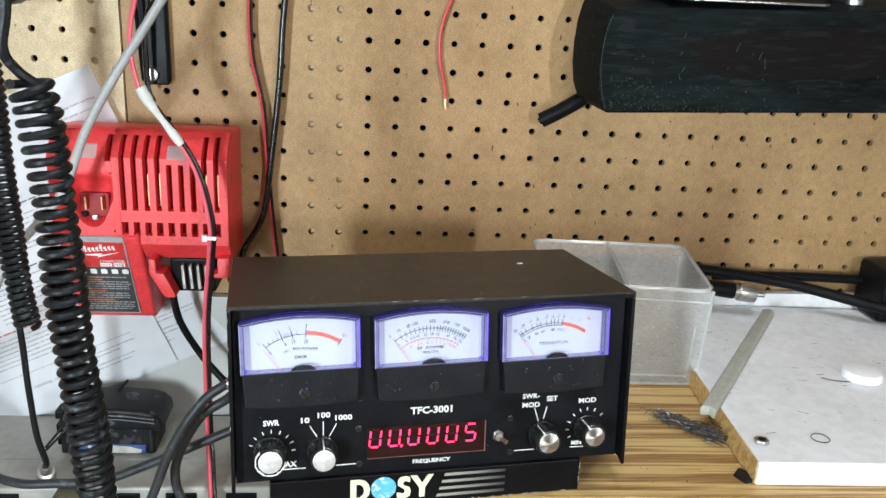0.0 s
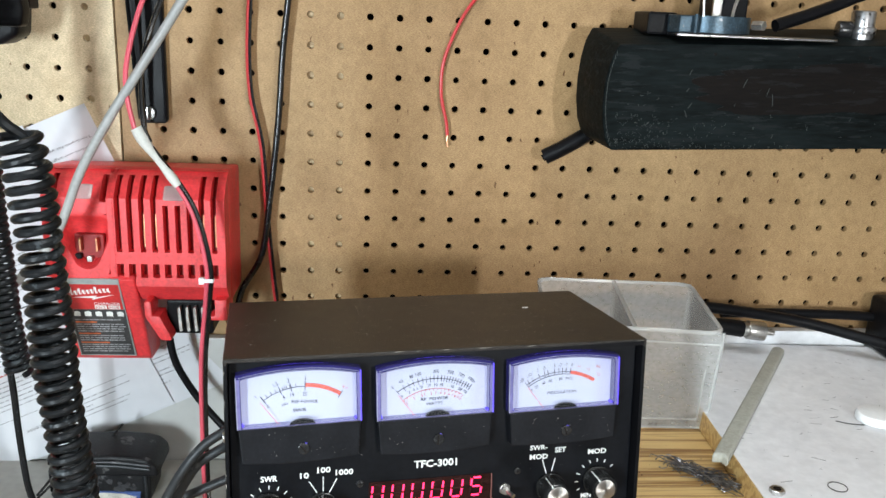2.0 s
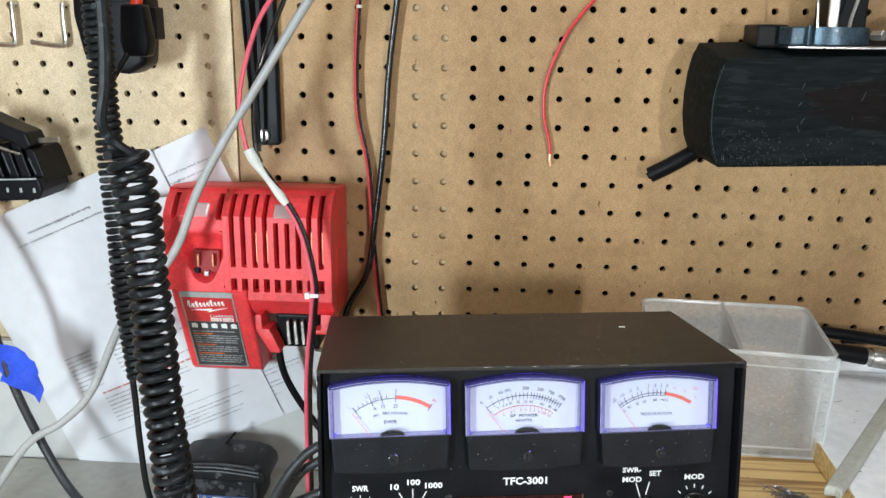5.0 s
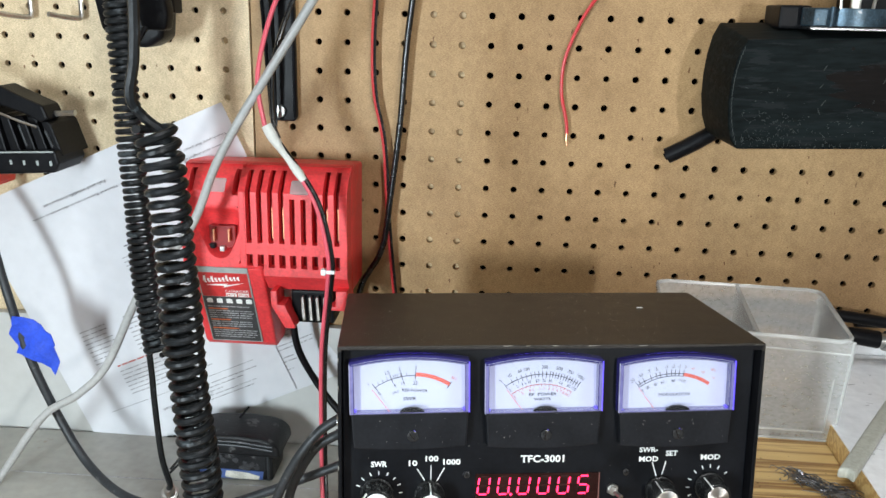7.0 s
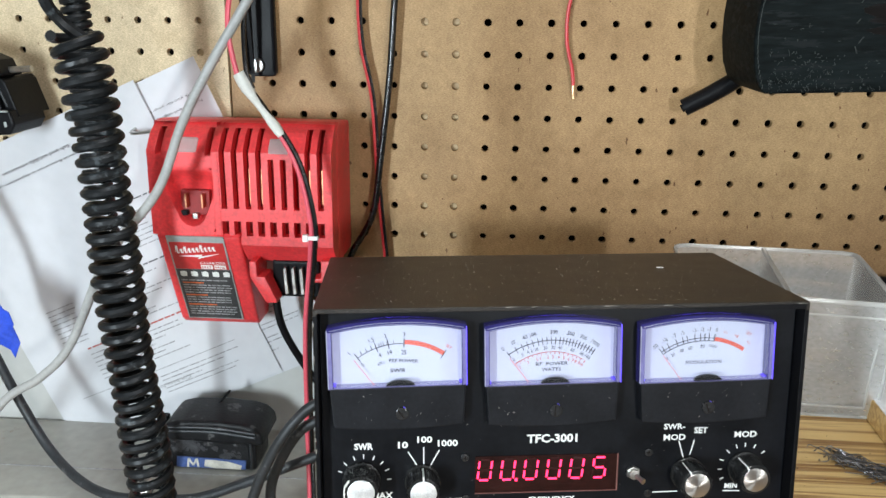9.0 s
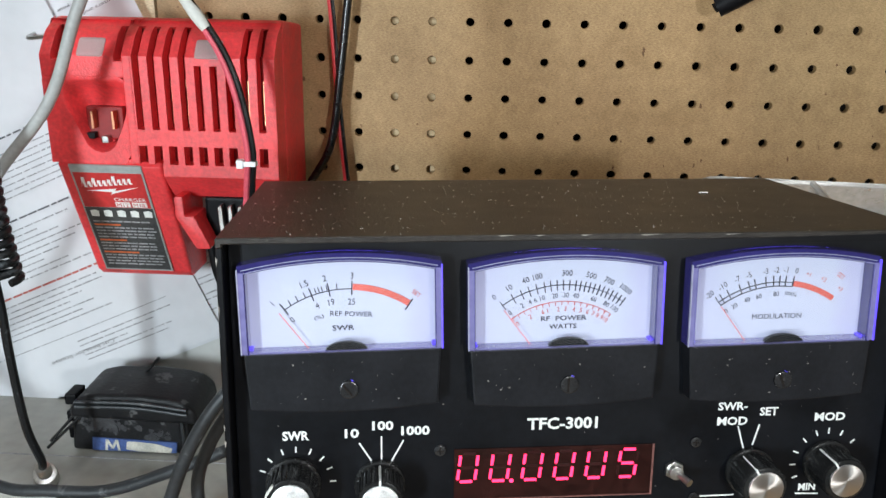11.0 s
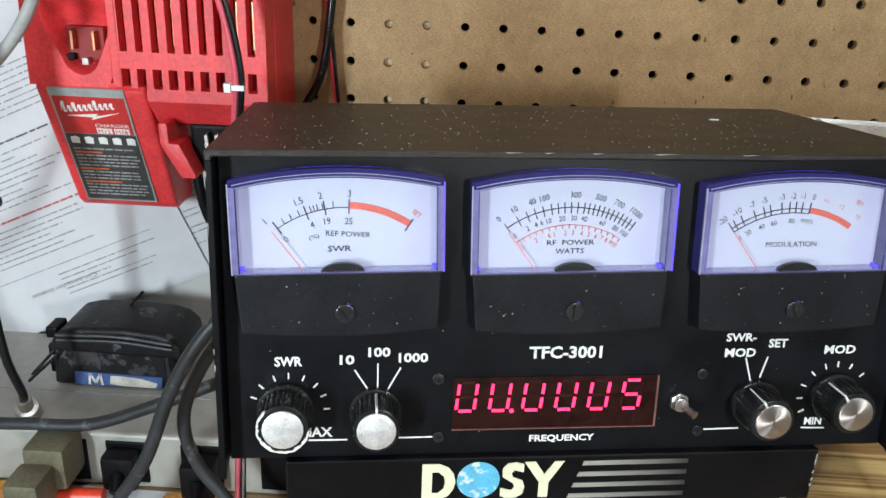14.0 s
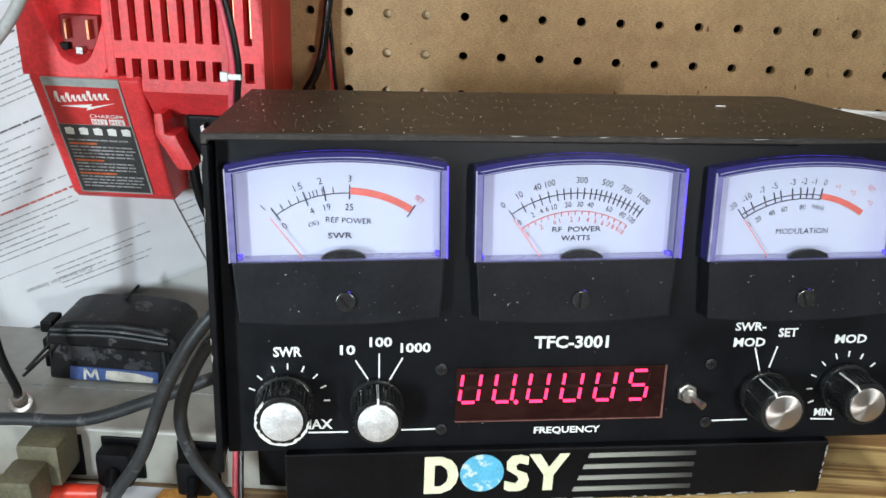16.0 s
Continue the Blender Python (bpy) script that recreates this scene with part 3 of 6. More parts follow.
centres = (0.0407, 0.1177, 0.1955)
PIV = -0.0385


def dial_outline(cx, half, top, low, crown, n=10):
    pts = [(cx - half, low), (cx + half, low)]
    for k in range(n + 1):
        a = 1 - 2 * k / n
        pts.append((cx + half * a, top + crown * (1 - a * a)))
    return pts


def ring_plate(outer, inner, y0, y1):
    bm = bmesh.new()
    lay = [[bm.verts.new((p[0], y, p[1])) for p in pts] for pts, y in ((outer, y0), (inner, y0), (inner, y1), (outer, y1))]
    n = len(outer)
    for a, b in ((0, 1), (1, 2), (2, 3), (3, 0)):
        for k in range(n):
            bm.faces.new((lay[a][k], lay[a][(k + 1) % n], lay[b][(k + 1) % n], lay[b][k]))
    return bm


def polar(cx, r, deg):
    a = math.radians(deg * 0.86)
    return (cx + (r + 0.0026) * math.sin(a), PIV - 0.0158 + (r + 0.0026) * math.cos(a))


def arc(cx, r, d0, d1, w, y, n=14):
    bms = []
    for k in range(n):
        bms.append(stroke(polar(cx, r, d0 + (d1 - d0) * k / n), polar(cx, r, d0 + (d1 - d0) * (k + 1) / n), w, y))
    return merge(*bms)


def ticks(cx, r0, r1, degs, w, y):
    return merge(*[stroke(polar(cx, r0, d), polar(cx, r1, d), w, y) for d in degs])


def number(text, cx, r, deg, h, parent, material, y):
    u, v = polar(cx, r, deg)
    return lettering("scale_number", text, u, None, v - h / 2, v + h / 2, y, material, parent, -math.radians(deg))


FY = 0.0004
dial_parts = set(bpy.data.objects)
for which, cx in enumerate(centres):
    dial = part("dial", prism(dial_outline(cx, 0.0318, -0.0100, -0.0383, 0.0034), FY, FY + 0.003, "y"), FACE, meter, "backlit white dial face")
    # clear rim, violet light and highlights put into its colours, and the pane
    part("lens_rim", ring_plate(dial_outline(cx, 0.0340, -0.0076, -0.0385, 0.0037), dial_outline(cx, 0.0316, -0.0104, -0.0385, 0.0034), -0.0052, F), RIM, meter, "clear plastic rim, violet LED light put into its colour")
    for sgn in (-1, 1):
        part("lens_side", box(cx + sgn * 0.0330 - 0.0011, cx + sgn * 0.0330 + 0.0011, -0.0057, -0.0050, -0.0383, -0.0098, 0.0003), RIM_SIDE, meter, "clear plastic side of the lens, violet light put into its colour")
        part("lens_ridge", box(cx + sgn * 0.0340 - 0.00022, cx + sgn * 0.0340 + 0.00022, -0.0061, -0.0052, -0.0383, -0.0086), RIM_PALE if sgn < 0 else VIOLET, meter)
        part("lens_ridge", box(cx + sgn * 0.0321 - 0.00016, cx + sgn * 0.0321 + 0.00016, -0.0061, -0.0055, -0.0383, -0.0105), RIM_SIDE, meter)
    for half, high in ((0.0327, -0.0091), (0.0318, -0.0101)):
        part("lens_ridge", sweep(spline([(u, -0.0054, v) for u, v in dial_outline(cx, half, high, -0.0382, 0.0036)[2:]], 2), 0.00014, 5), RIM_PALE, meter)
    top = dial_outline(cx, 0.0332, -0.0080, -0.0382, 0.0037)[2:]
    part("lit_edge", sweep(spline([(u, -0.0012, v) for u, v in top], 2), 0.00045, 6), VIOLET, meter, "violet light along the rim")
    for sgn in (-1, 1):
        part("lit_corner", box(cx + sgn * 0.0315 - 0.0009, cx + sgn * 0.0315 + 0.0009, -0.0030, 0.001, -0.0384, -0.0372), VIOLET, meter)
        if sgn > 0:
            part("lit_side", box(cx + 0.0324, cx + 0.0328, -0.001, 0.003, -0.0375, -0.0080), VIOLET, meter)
    pane = part("pane", prism(dial_outline(cx, 0.0325, -0.0088, -0.0385, 0.0037), -0.0056, -0.0050, "y"), LENS, meter, "clear plastic pane")
    pane.visible_shadow = False
    low = [(cx - 0.0335, -0.0383), (cx - 0.0322, -0.0588)]
    low += [(cx + 0.0322 * a, -0.0588 - 0.0018 * (1 - a * a)) for a in [-0.75, -0.5, -0.25, 0, 0.25, 0.5, 0.75]]
    low += [(cx + 0.0322, -0.0588), (cx + 0.0335, -0.0383)]
    bez = part("bezel", prism(low, -0.0054, F, "y", 0.0007), BEZEL, meter, "moulded black lower bezel")
    part("hub", prism([(cx + 0.0012 + 0.0072 * math.cos(math.pi * k / 12), -0.0383 + 0.0032 * math.sin(math.pi * k / 12)) for k in range(13)], -0.0050, -0.0034, "y"), PANEL, meter)
    # ledge closing the gap below the dial, with violet light in its colour
    part("dial_ledge", box(cx - 0.0316, cx + 0.0316, -0.0050, FY, -0.0384, -0.0379), RIM_SIDE, meter, "added ledge at the dial foot, violet light put into its colour")
    sc = merge(disc(cx + 0.0015, -0.0520, 0.0033, -0.0066, -0.0052, 20, 0.0004))
    sc = part("adjuster_screw", sc, SCREW, bez)
    ang = (2.2, 1.5, 1.9)[which]
    d = Vector((math.cos(ang), math.sin(ang))) * 0.0026
    part("slot", stroke((cx + 0.001 - d.x, -0.0520 - d.y), (cx + 0.001 + d.x, -0.0520 + d.y), 0.0006, -0.0066, 0.0003), SHADE_BLACK, bez)
    # violet reflection beside the screw, made as a glowing sliver
    part("violet_reflection", ring_plate([(cx + 0.001 + 0.0036 * math.cos(a * 0.3), -0.0520 + 0.0036 * math.sin(a * 0.3)) for a in range(0, 5)] + [(cx + 0.0028, -0.0520)],
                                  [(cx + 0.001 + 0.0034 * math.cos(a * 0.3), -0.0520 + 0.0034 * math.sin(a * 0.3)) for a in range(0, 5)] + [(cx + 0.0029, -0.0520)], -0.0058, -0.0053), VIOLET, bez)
    if which == 0:
        part("scale_line", merge(arc(cx + 0.001, 0.0345, -41, 3, 0.00025, FY), ticks(cx + 0.001, 0.0345, 0.0366, (-36, -31, -26, -19, -17, -15, -12, -6), 0.00025, FY),
                                 ticks(cx + 0.001, 0.0325, 0.0372, (-41, -22, -11, 3, 40), 0.0004, FY)), FACE_INK, dial)
        part("red_band", arc(cx + 0.001, 0.0352, 3.5, 39.5, 0.0022, FY), FACE_RED, dial, "red overload band")
        for t, r, a in (("1", 0.0388, -44), ("1.5", 0.0392, -23.5), ("2", 0.0392, -12), ("3", 0.0392, 3), ("0", 0.0302, -41), ("4", 0.0305, -21), ("19", 0.0305, -11), ("25", 0.0300, 3)):
            number(t, cx + 0.001, r, a, 0.0022, dial, FACE_INK, FY)
        number("SET", cx + 0.001, 0.0395, 40, 0.0017, dial, FACE_RED, FY)
        lettering("scale_title", "REF POWER", cx - 0.005, cx + 0.0095, -0.0270, -0.0252, FY, FACE_INK, dial, -0.06)
        lettering("scale_title", "(%)", cx - 0.0105, cx - 0.0072, -0.0280, -0.0262, FY, FACE_INK, dial, 0.3)
        lettering("scale_title", "SWR", cx - 0.0045, cx + 0.0032, -0.0320, -0.0300, FY, FACE_INK, dial, bold=0.015)
    if which == 1:
        part("scale_line", merge(arc(cx, 0.0345, -41, 41, 0.00025, FY), ticks(cx, 0.0325, 0.0362, (-41, -33, -27, -22, -17, -12, -8, -4, 0, 4, 8, 11, 14, 17, 20, 23, 26, 29, 32, 35, 38, 41), 0.0003, FY)), FACE_INK, dial)
        part("red_scale_line", merge(arc(cx, 0.0285, -41, 38, 0.00018, FY), ticks(cx, 0.0272, 0.0285, range(-41, 40, 5), 0.0002, FY)), FACE_RED, dial)
        for t, a in (("0", -42), ("10", -32), ("40", -22), ("100", -15), ("300", 2), ("500", 16), ("700", 27), ("1000", 38)):
            number(t, cx, 0.0388, a, 0.0021, dial, FACE_INK, FY)
        for t, a in (("0", -40), ("2", -30), ("4", -24), ("6", -20), ("10", -15), ("20", -6), ("30", 2), ("40", 9), ("60", 22), ("80", 32), ("100", 39)):
            number(t, cx, 0.0308, a, 0.0018, dial, FACE_INK, FY)
        for t, a in (("0", -40), ("2", -28), ("6", -17), ("1", -13), ("2", -4), ("3", 2), ("4", 9), ("5", 15), ("6", 21), ("7", 26), ("8", 30), ("9", 34), ("10", 38)):
            number(t, cx, 0.0258, a, 0.0017, dial, FACE_RED, FY)
        lettering("scale_title", "RF  POWER", cx - 0.0078, cx + 0.0085, -0.0302, -0.0284, FY, FACE_INK, dial, bold=0.012)
        lettering("scale_title", "WATTS", cx - 0.0048, cx + 0.0050, -0.0332, -0.0314, FY, FACE_INK, dial, bold=0.012)
    if which == 2:
        part("scale_line", merge(arc(cx, 0.0345, -41, 10, 0.00025, FY), arc(cx, 0.0330, -41, 10, 0.00025, FY), ticks(cx, 0.0330, 0.0368, (-41, -38, -33, -25, -19, -15, -8, -3, 1, 5, 10), 0.0003, FY)), FACE_INK, dial)
        part("red_band", arc(cx, 0.0342, 10.5, 40, 0.0020, FY), FACE_RED, dial, "red overload band")
        for t, a in (("-20", -43), ("-10", -34), ("-7", -25), ("-5", -18), ("-3", -8), ("-2", -1.5), ("-1", 4), ("0", 10.5)):
            number(t, cx, 0.0390, a, 0.0021, dial, FACE_INK, FY)
        for t, a in (("+1", 18), ("+2", 28), ("+3", 40)):
            number(t, cx, 0.0386, a, 0.0016, dial, FACE_RED, FY)
        for t, a in (("0", -40), ("20", -33), ("40", -23), ("60", -14), ("80", -1), ("100(%)", 10)):
            number(t, cx, 0.0302, a, 0.0018, dial, FACE_INK, FY)
        number("SET", cx, 0.0425, 36, 0.0016, dial, FACE_RED, FY)
        lettering("scale_title", "MODULATION", cx - 0.0088, cx + 0.0096, -0.0308, -0.0289, FY, FACE_INK, dial)
    tip, base = polar(cx, 0.0335, -42), polar(cx, 0.0125, -42)
    # the printed card sits a little high behind the bezel
    for mark in dial.children:
        mark.location += Vector((0.0008 if cx == centres[0] else 0.0, 0, (-0.0006 if cx == centres[0] else -0.0001)))
    part("needle", merge(stroke(base, tip, 0.00032, FY - 0.0022, 0.0003)), NEEDLE, meter, "thin red needle at rest")

# the dials sit back in the panel
for ob in set(bpy.data.objects) - dial_parts:
    near = min(centres, key=lambda c: abs(c - sum(v.co.x for v in ob.data.vertices) / len(ob.data.vertices)))
    about = Matrix.Translation((near, 0, -0.03))
    ob.data.transform(Matrix.Translation((0, 0.0072, -0.0018)) @ about @ Matrix.Rotation(math.radians(-1.1), 4, "Y") @ about.inverted())

# printed legends
for t, l, r, b, h in (("SWR", .0186, .0280, -.0756, -.0720), ("10", .0406, .0457, -.0752, -.0716), ("100", .0504, .0580, -.0725, -.0689), ("1000", .0608, .0710, -.0747, -.0711),
                      ("TFC-3001", .1065, .1326, -.0739, -.0692), ("FREQUENCY", .1083, .1322, -.1067, -.1036), ("SWR-", .1776, .1888, -.0682, -.0650), ("MOD", .1777, .1893, -.0742, -.0708),
                      ("SET", .1937, .2008, -.0707, -.0673), ("MOD", .2152, .2271, -.0734, -.0700), ("MIN", .2118, .2185, -.1018, -.0988), ("MAX", .0272, .0380, -.1025, -.0988)):
    lettering("legend", t, l, r, b, h, F, LETTER, meter, 0, 0.0003, "white printed legend", 0.03)
strokes = [((.0457, -.0772), (.0500, -.0842)), ((.0537, -.0749), (.0537, -.0843)), ((.0616, -.0766), (.0573, -.0846)), ((.0297, -.1038), (.0432, -.1039)), ((.0610, -.1036), (.0745, -.1035)),
           ((.1859, -.0747), (.1887, -.0836)), ((.1941, -.0743), (.1921, -.0824)), ((.2109, -.1030), (.2200, -.1033)), ((.1733, -.1028), (.1866, -.1026))]
for c, v, degs in ((.0232, -.0920, (-68, -46, -22, 0, 23, 45, 66, 89)), (.2215, -.0905, (-116, -92, -69, -44, -21, 0, 23, 49))):
    for d in degs:
        a = math.radians(d)
        strokes.append(((c + .0118 * math.sin(a), v + .0118 * math.cos(a)), (c + .0140 * math.sin(a), v + .0140 * math.cos(a))))
for a, b in strokes:
    part("printed_line", stroke(a, b, 0.0005, F, 0.0003), LETTER, meter)


def knob(cx, cz, r, cap_r, material, worn, point):
    k = part("knob", merge(disc(cx, cz, r * 1.16, F - 0.0030, F - 0.0004, 32, 0.0005), disc(cx, cz, r, F - 0.0150, F - 0.0025, 40, 0.0010)), KNOB, meter, "glossy black control knob", True)
    flutes = []
    for i in range(28):
        a = 6.28318 * i / 28
        flutes.append(rod((cx + r * math.cos(a), F - 0.0140, cz + r * math.sin(a)), (cx + r * math.cos(a), F - 0.0030, cz + r * math.sin(a)), r * 0.06, None, 6))
    tagged(part("grip", merge(*flutes), KNOB, k), kind="stuff")
    part("cap", merge(disc(cx, cz, cap_r, F - 0.0158, F - 0.0150, 36, 0.0003)), material, k, "spun aluminium cap" if not worn else "scuffed aluminium cap", True)
    if worn:
        rng = random.Random(5)
        out, inn = [], []
        for i in range(41):
            a = 2.3 + 3.9 * i / 40
            taper = math.sin(math.pi * i / 40) ** 0.4
            ro, ri = r * (1.0 + 0.035 * rng.random()), r * (1.0 - 0.03 - 0.10 * taper * rng.random())
            out.append((cx + ro * math.cos(a), cz + ro * math.sin(a)))
            inn.append((cx + ri * math.cos(a), cz + ri * math.sin(a)))
        part("chipped_edge", prism(out + inn[::-1], F - 0.0153, F - 0.0138, "y"), TAPE_WHITE, k, "chipped edge showing white")
    if point is not None:
        s, c = math.sin(point), math.cos(point)
        part("pointer", merge(stroke((cx + s * r * 0.70, cz + c * r * 0.70), (cx + s * r, cz + c * r), 0.0007, F - 0.0151, 0.0003),
                              box(cx + s * r - 0.00035, cx + s * r + 0.00035, F - 0.0150, F - 0.0040, cz + c * r, cz + c * r + 0.0004)), LETTER, k)


knob(0.0222, -0.0915, 0.0086, 0.0068, ALU_WORN, True, None)
knob(0.0530, -0.0928, 0.0080, 0.0066, ALU_WORN, False, 0.0)
knob(0.1912, -0.0922, 0.0080, 0.0065, ALU, False, -0.5)
knob(0.2212, -0.0900, 0.0080, 0.0063, ALU, False, -0.6)

# seven-segment display behind a dark red window
part("display_window", box(.0800, .1540, F - 0.0006, F - 0.0002, -.1003, -.0806), WINDOW, meter, "dark red display window")
part("window_edge", merge(box(.1536, .1543, F - 0.0010, F - 0.0003, -.1006, -.0806), box(.0800, .1543, F - 0.0009, F - 0.0003, -.1009, -.1005)), WINDOW_EDGE, meter, "pale edge of the display window")
SEGS = {"a": ((.15, 1), (.85, 1)), "b": ((1, .93), (1, .57)), "c": ((1, .43), (1, .07)), "d": ((.15, 0), (.85, 0)), "e": ((0, .43), (0, .07)), "f": ((0, .93), (0, .57)), "g": ((.15, .5), (.85, .5))}
DIGIT = {"0": "bcdef", "5": "acdfg"}
for k, ch in enumerate("000005"):
    u0, v0 = 0.0812 + k * 0.0119, -0.0934
    lit, off = [], []
    for s, (p, q) in SEGS.items():
        pts = [(u0 + 0.0064 * x + 0.0012 * y, v0 + 0.0110 * y) for x, y in (p, q)]
        (lit if s in DIGIT[ch] else off).append(stroke(pts[0], pts[1], 0.0010, F - 0.0006, 0.0003))
    part("digit", merge(*lit), LED, meter, "lit red digit")
    if off:
        part("digit_unlit", merge(*off), LED_OFF, meter)
part("decimal_point", disc(0.0812 + 0.0200, -0.0936, 0.0008, F - 0.0009, F - 0.0006, 12), LED, meter)

for u, v in ((.0748, -.0808), (.0753, -.1033), (.1700, -.0803), (.1707, -.1029)):
    s = part("panel_screw", disc(u, v, 0.0021, F - 0.0012, F - 0.0001, 16, 0.0003), SCREW, meter, "", True)
    part("cross_slot", merge(stroke((u - .0013, v), (u + .0013, v), 0.0004, F - 0.0012, 0.0002), stroke((u, v - .0013), (u, v + .0013), 0.0004, F - 0.0012, 0.0002)), SHADE_BLACK, s)
sw = part("toggle_switch", merge(disc(.1622, -.0910, 0.0037, F - 0.0022, F - 0.0002, 6, 0.0003), disc(.1622, -.0910, 0.0026, F - 0.0045, F - 0.0020, 18, 0.0003)), STEEL, meter, "small steel toggle switch")
part("lever", rod((.1622, F - 0.003, -.0910), (.1655, F - 0.0090, -.0926), 0.0010, 0.0015, 12), STEEL, sw, "", True)
part("side_screw", rod((-0.0022, 0.028, -0.055), (0.0005, 0.028, -0.055), 0.0032, None, 12, 0.0006), STEEL, meter)
part("paint_chip", box(0.1945, 0.1985, 0.084, 0.0848, 0.0008, 0.0013), TAPE_WHITE, meter)
# peeling edge strip along the hood's front
part("edge_tape", prism([(0.185, -0.0012), (0.2435, 0.0002), (0.2435, -0.0026), (0.190, -0.0030)], -0.0003, 0.0002, "y"), ENAMEL, meter, "peeled strip of black tape")

# dust and worn edges
dust = random.Random(31)
specks = []
for k in range(480):
    u, w = dust.uniform(0.002, W - 0.003), DP * dust.random() ** 1.3
    r = 0.00007 + 0.00020 * dust.random() ** 5
    a = dust.uniform(0, 3.1)
    c, q = math.cos(a) * r, math.sin(a) * r
    specks.append(prism([(u + c, w + q), (u - q, w + c * 0.6), (u - c, w - q), (u + q, w - c * 0.6)], 0.0008, 0.0011, "z"))
tagged(part("dust_specks", merge(*specks), DUST, meter, "pale dust specks on the hood"), kind="stuff")
specks = []
for k in range(120):
    cx = dust.choice(centres)
    u, v, y = cx + dust.uniform(-0.031, 0.031), dust.uniform(-0.0600, -0.041), 0.0018
    if k % 3 == 0:
        u, v, y = dust.uniform(0.006, W - 0.006), dust.uniform(-0.105, -0.061), F
    r = 0.00006 + 0.0002 * dust.random() ** 4
    specks.append(stroke((u - r, v), (u + r, v + r * 0.4), r * 1.5, y, 0.00015))
tagged(part("dust_specks", merge(*specks), DUST, meter, "pale dust specks on the front"), kind="stuff")
chips = []
for k in range(11):
    if k < 5:
        u, v = dust.uniform(-0.0001, 0.0004), -0.100 * dust.random()
        chips.append(prism([(u, v), (u + 0.0004 * dust.random() + 0.0002, v - 0.0006), (u + 0.0002, v - 0.0015 - 0.004 * dust.random()), (u, v - 0.0012)], -0.0002, 0.0003, "y"))
    else:
        u = W * dust.random()
        chips.append(prism([(u, 0.0002), (u + 0.002 + 0.006 * dust.random(), 0.0003), (u + 0.001, -0.0001)], -0.0002, 0.0003, "y"))
tagged(part("worn_edge", merge(*chips), DUST, meter, "bare metal showing along the hood edges"), kind="stuff")

# wedge stand under it
WEDGE = Matrix(((ex.x, hy.x, 0, -0.0743 - 0.0065 * hy.x), (ex.y, hy.y, 0, -0.3264 - 0.0065 * hy.y), (0, 0, 1, 0), (0, 0, 0, 1)))
stand = thing("instrument_stand", "low black instrument case with cream printed shapes and a globe", "instrument", WEDGE)
part("case", prism([(0.0, 0.8912), (0.0, 0.9138), (0.105, 0.9028), (0.105, 0.8912)], 0.0218, 0.2178, "x", 0.0008), ENAMEL, stand)
SY = 0.0


def logo(u0, u1, z0, z1, shape):
    pts = [(u0 + (u1 - u0) * x, z0 + (z1 - z0) * y) for x, y in shape]
    part("logo_shape", prism(pts, SY - 0.0004, SY + 0.0001, "y"), CREAM, stand, "cream printed shape")


Z0, Z1 = 0.8960, 0.9115


def faded_print(name):
    """Silver print that has worn away towards one end."""
    m, nt, b = nodes_of(name)
    co = nt.nodes.new("ShaderNodeTexCoord")
    sp = nt.nodes.new("ShaderNodeSeparateXYZ")
    link(nt, co.outputs["Generated"], sp.inputs[0])
    r = nt.nodes.new("ShaderNodeValToRGB")
    r.color_ramp.elements[0].position, r.color_ramp.elements[0].color = 0.15, (0.30, 0.30, 0.26, 1)
    r.color_ramp.elements[1].position, r.color_ramp.elements[1].color = 1.0, (0.03, 0.03, 0.03, 1)
    link(nt, sp.outputs[0], r.inputs[0])
    link(nt, r.outputs[0], b.inputs["Base Color"])
    b.inputs["Roughness"].default_value = 0.45
    return m


FADED = faded_print("faded_silver_print")
logo(.0697, .0818, Z0, Z1, [(0, 0), (0, 1), (.5, 1), (.78, .9), (.94, .72), (1, .5), (.94, .28), (.78, .1), (.5, 0)])
part("logo_counter", prism([(.0697 + .0121 * x, Z0 + (Z1 - Z0) * y) for x, y in ((.30, .22), (.30, .78), (.48, .78), (.64, .66), (.68, .5), (.64, .34), (.48, .22))], SY - 0.0007, SY - 0.0003, "y"), ENAMEL, stand)
part("globe", disc(.0901, (Z0 + Z1) / 2 + 0.0004, 0.0078, SY - 0.0004, SY + 0.0001, 28), GLOBE, stand, "blue globe print")
logo(.0984, .1072, Z0, Z1, [(0, .06), (.2, 0), (.65, 0), (.92, .1), (1, .3), (.9, .48), (.5, .58), (.42, .7), (.55, .78), (.92, .72), (.92, .94), (.6, 1), (.25, .97), (.04, .82), (.06, .6), (.5, .42), (.58, .3), (.45, .21), (0, .28)])
logo(.1066, .1212, Z0, Z1, [(0, 1), (.28, 1), (.52, .64), (.76, 1), (1, 1), (.64, .42), (.64, 0), (.40, 0), (.40, .42)])
for k in range(4):
    z = Z1 - 0.0002 - k * 0.0048
    part("logo_stripe", prism([(.1285 - k * .0015, z), (.1675, z), (.1675, z - .0018), (.1279 - k * .0015, z - .0018)], SY - 0.0004, SY + 0.0001, "y"), FADED, stand, "silver stripe worn away at one end")
chips = random.Random(17)
worn = []
for k in range(22):
    u = 0.025 + 0.19 * chips.random()
    worn.append(stroke((u, 0.8917), (u + 0.001 + 0.004 * chips.random() ** 2, 0.8919), 0.0005, SY, 0.0003))
for k in range(6):
    z = chips.uniform(0.893, 0.911)
    worn.append(stroke((0.2172, z), (0.2174, z + 0.0015), 0.0005, SY, 0.0003))
tagged(part("worn_edge", merge(*worn), DUST, stand, "bare edge where the paint has chipped"), kind="stuff")


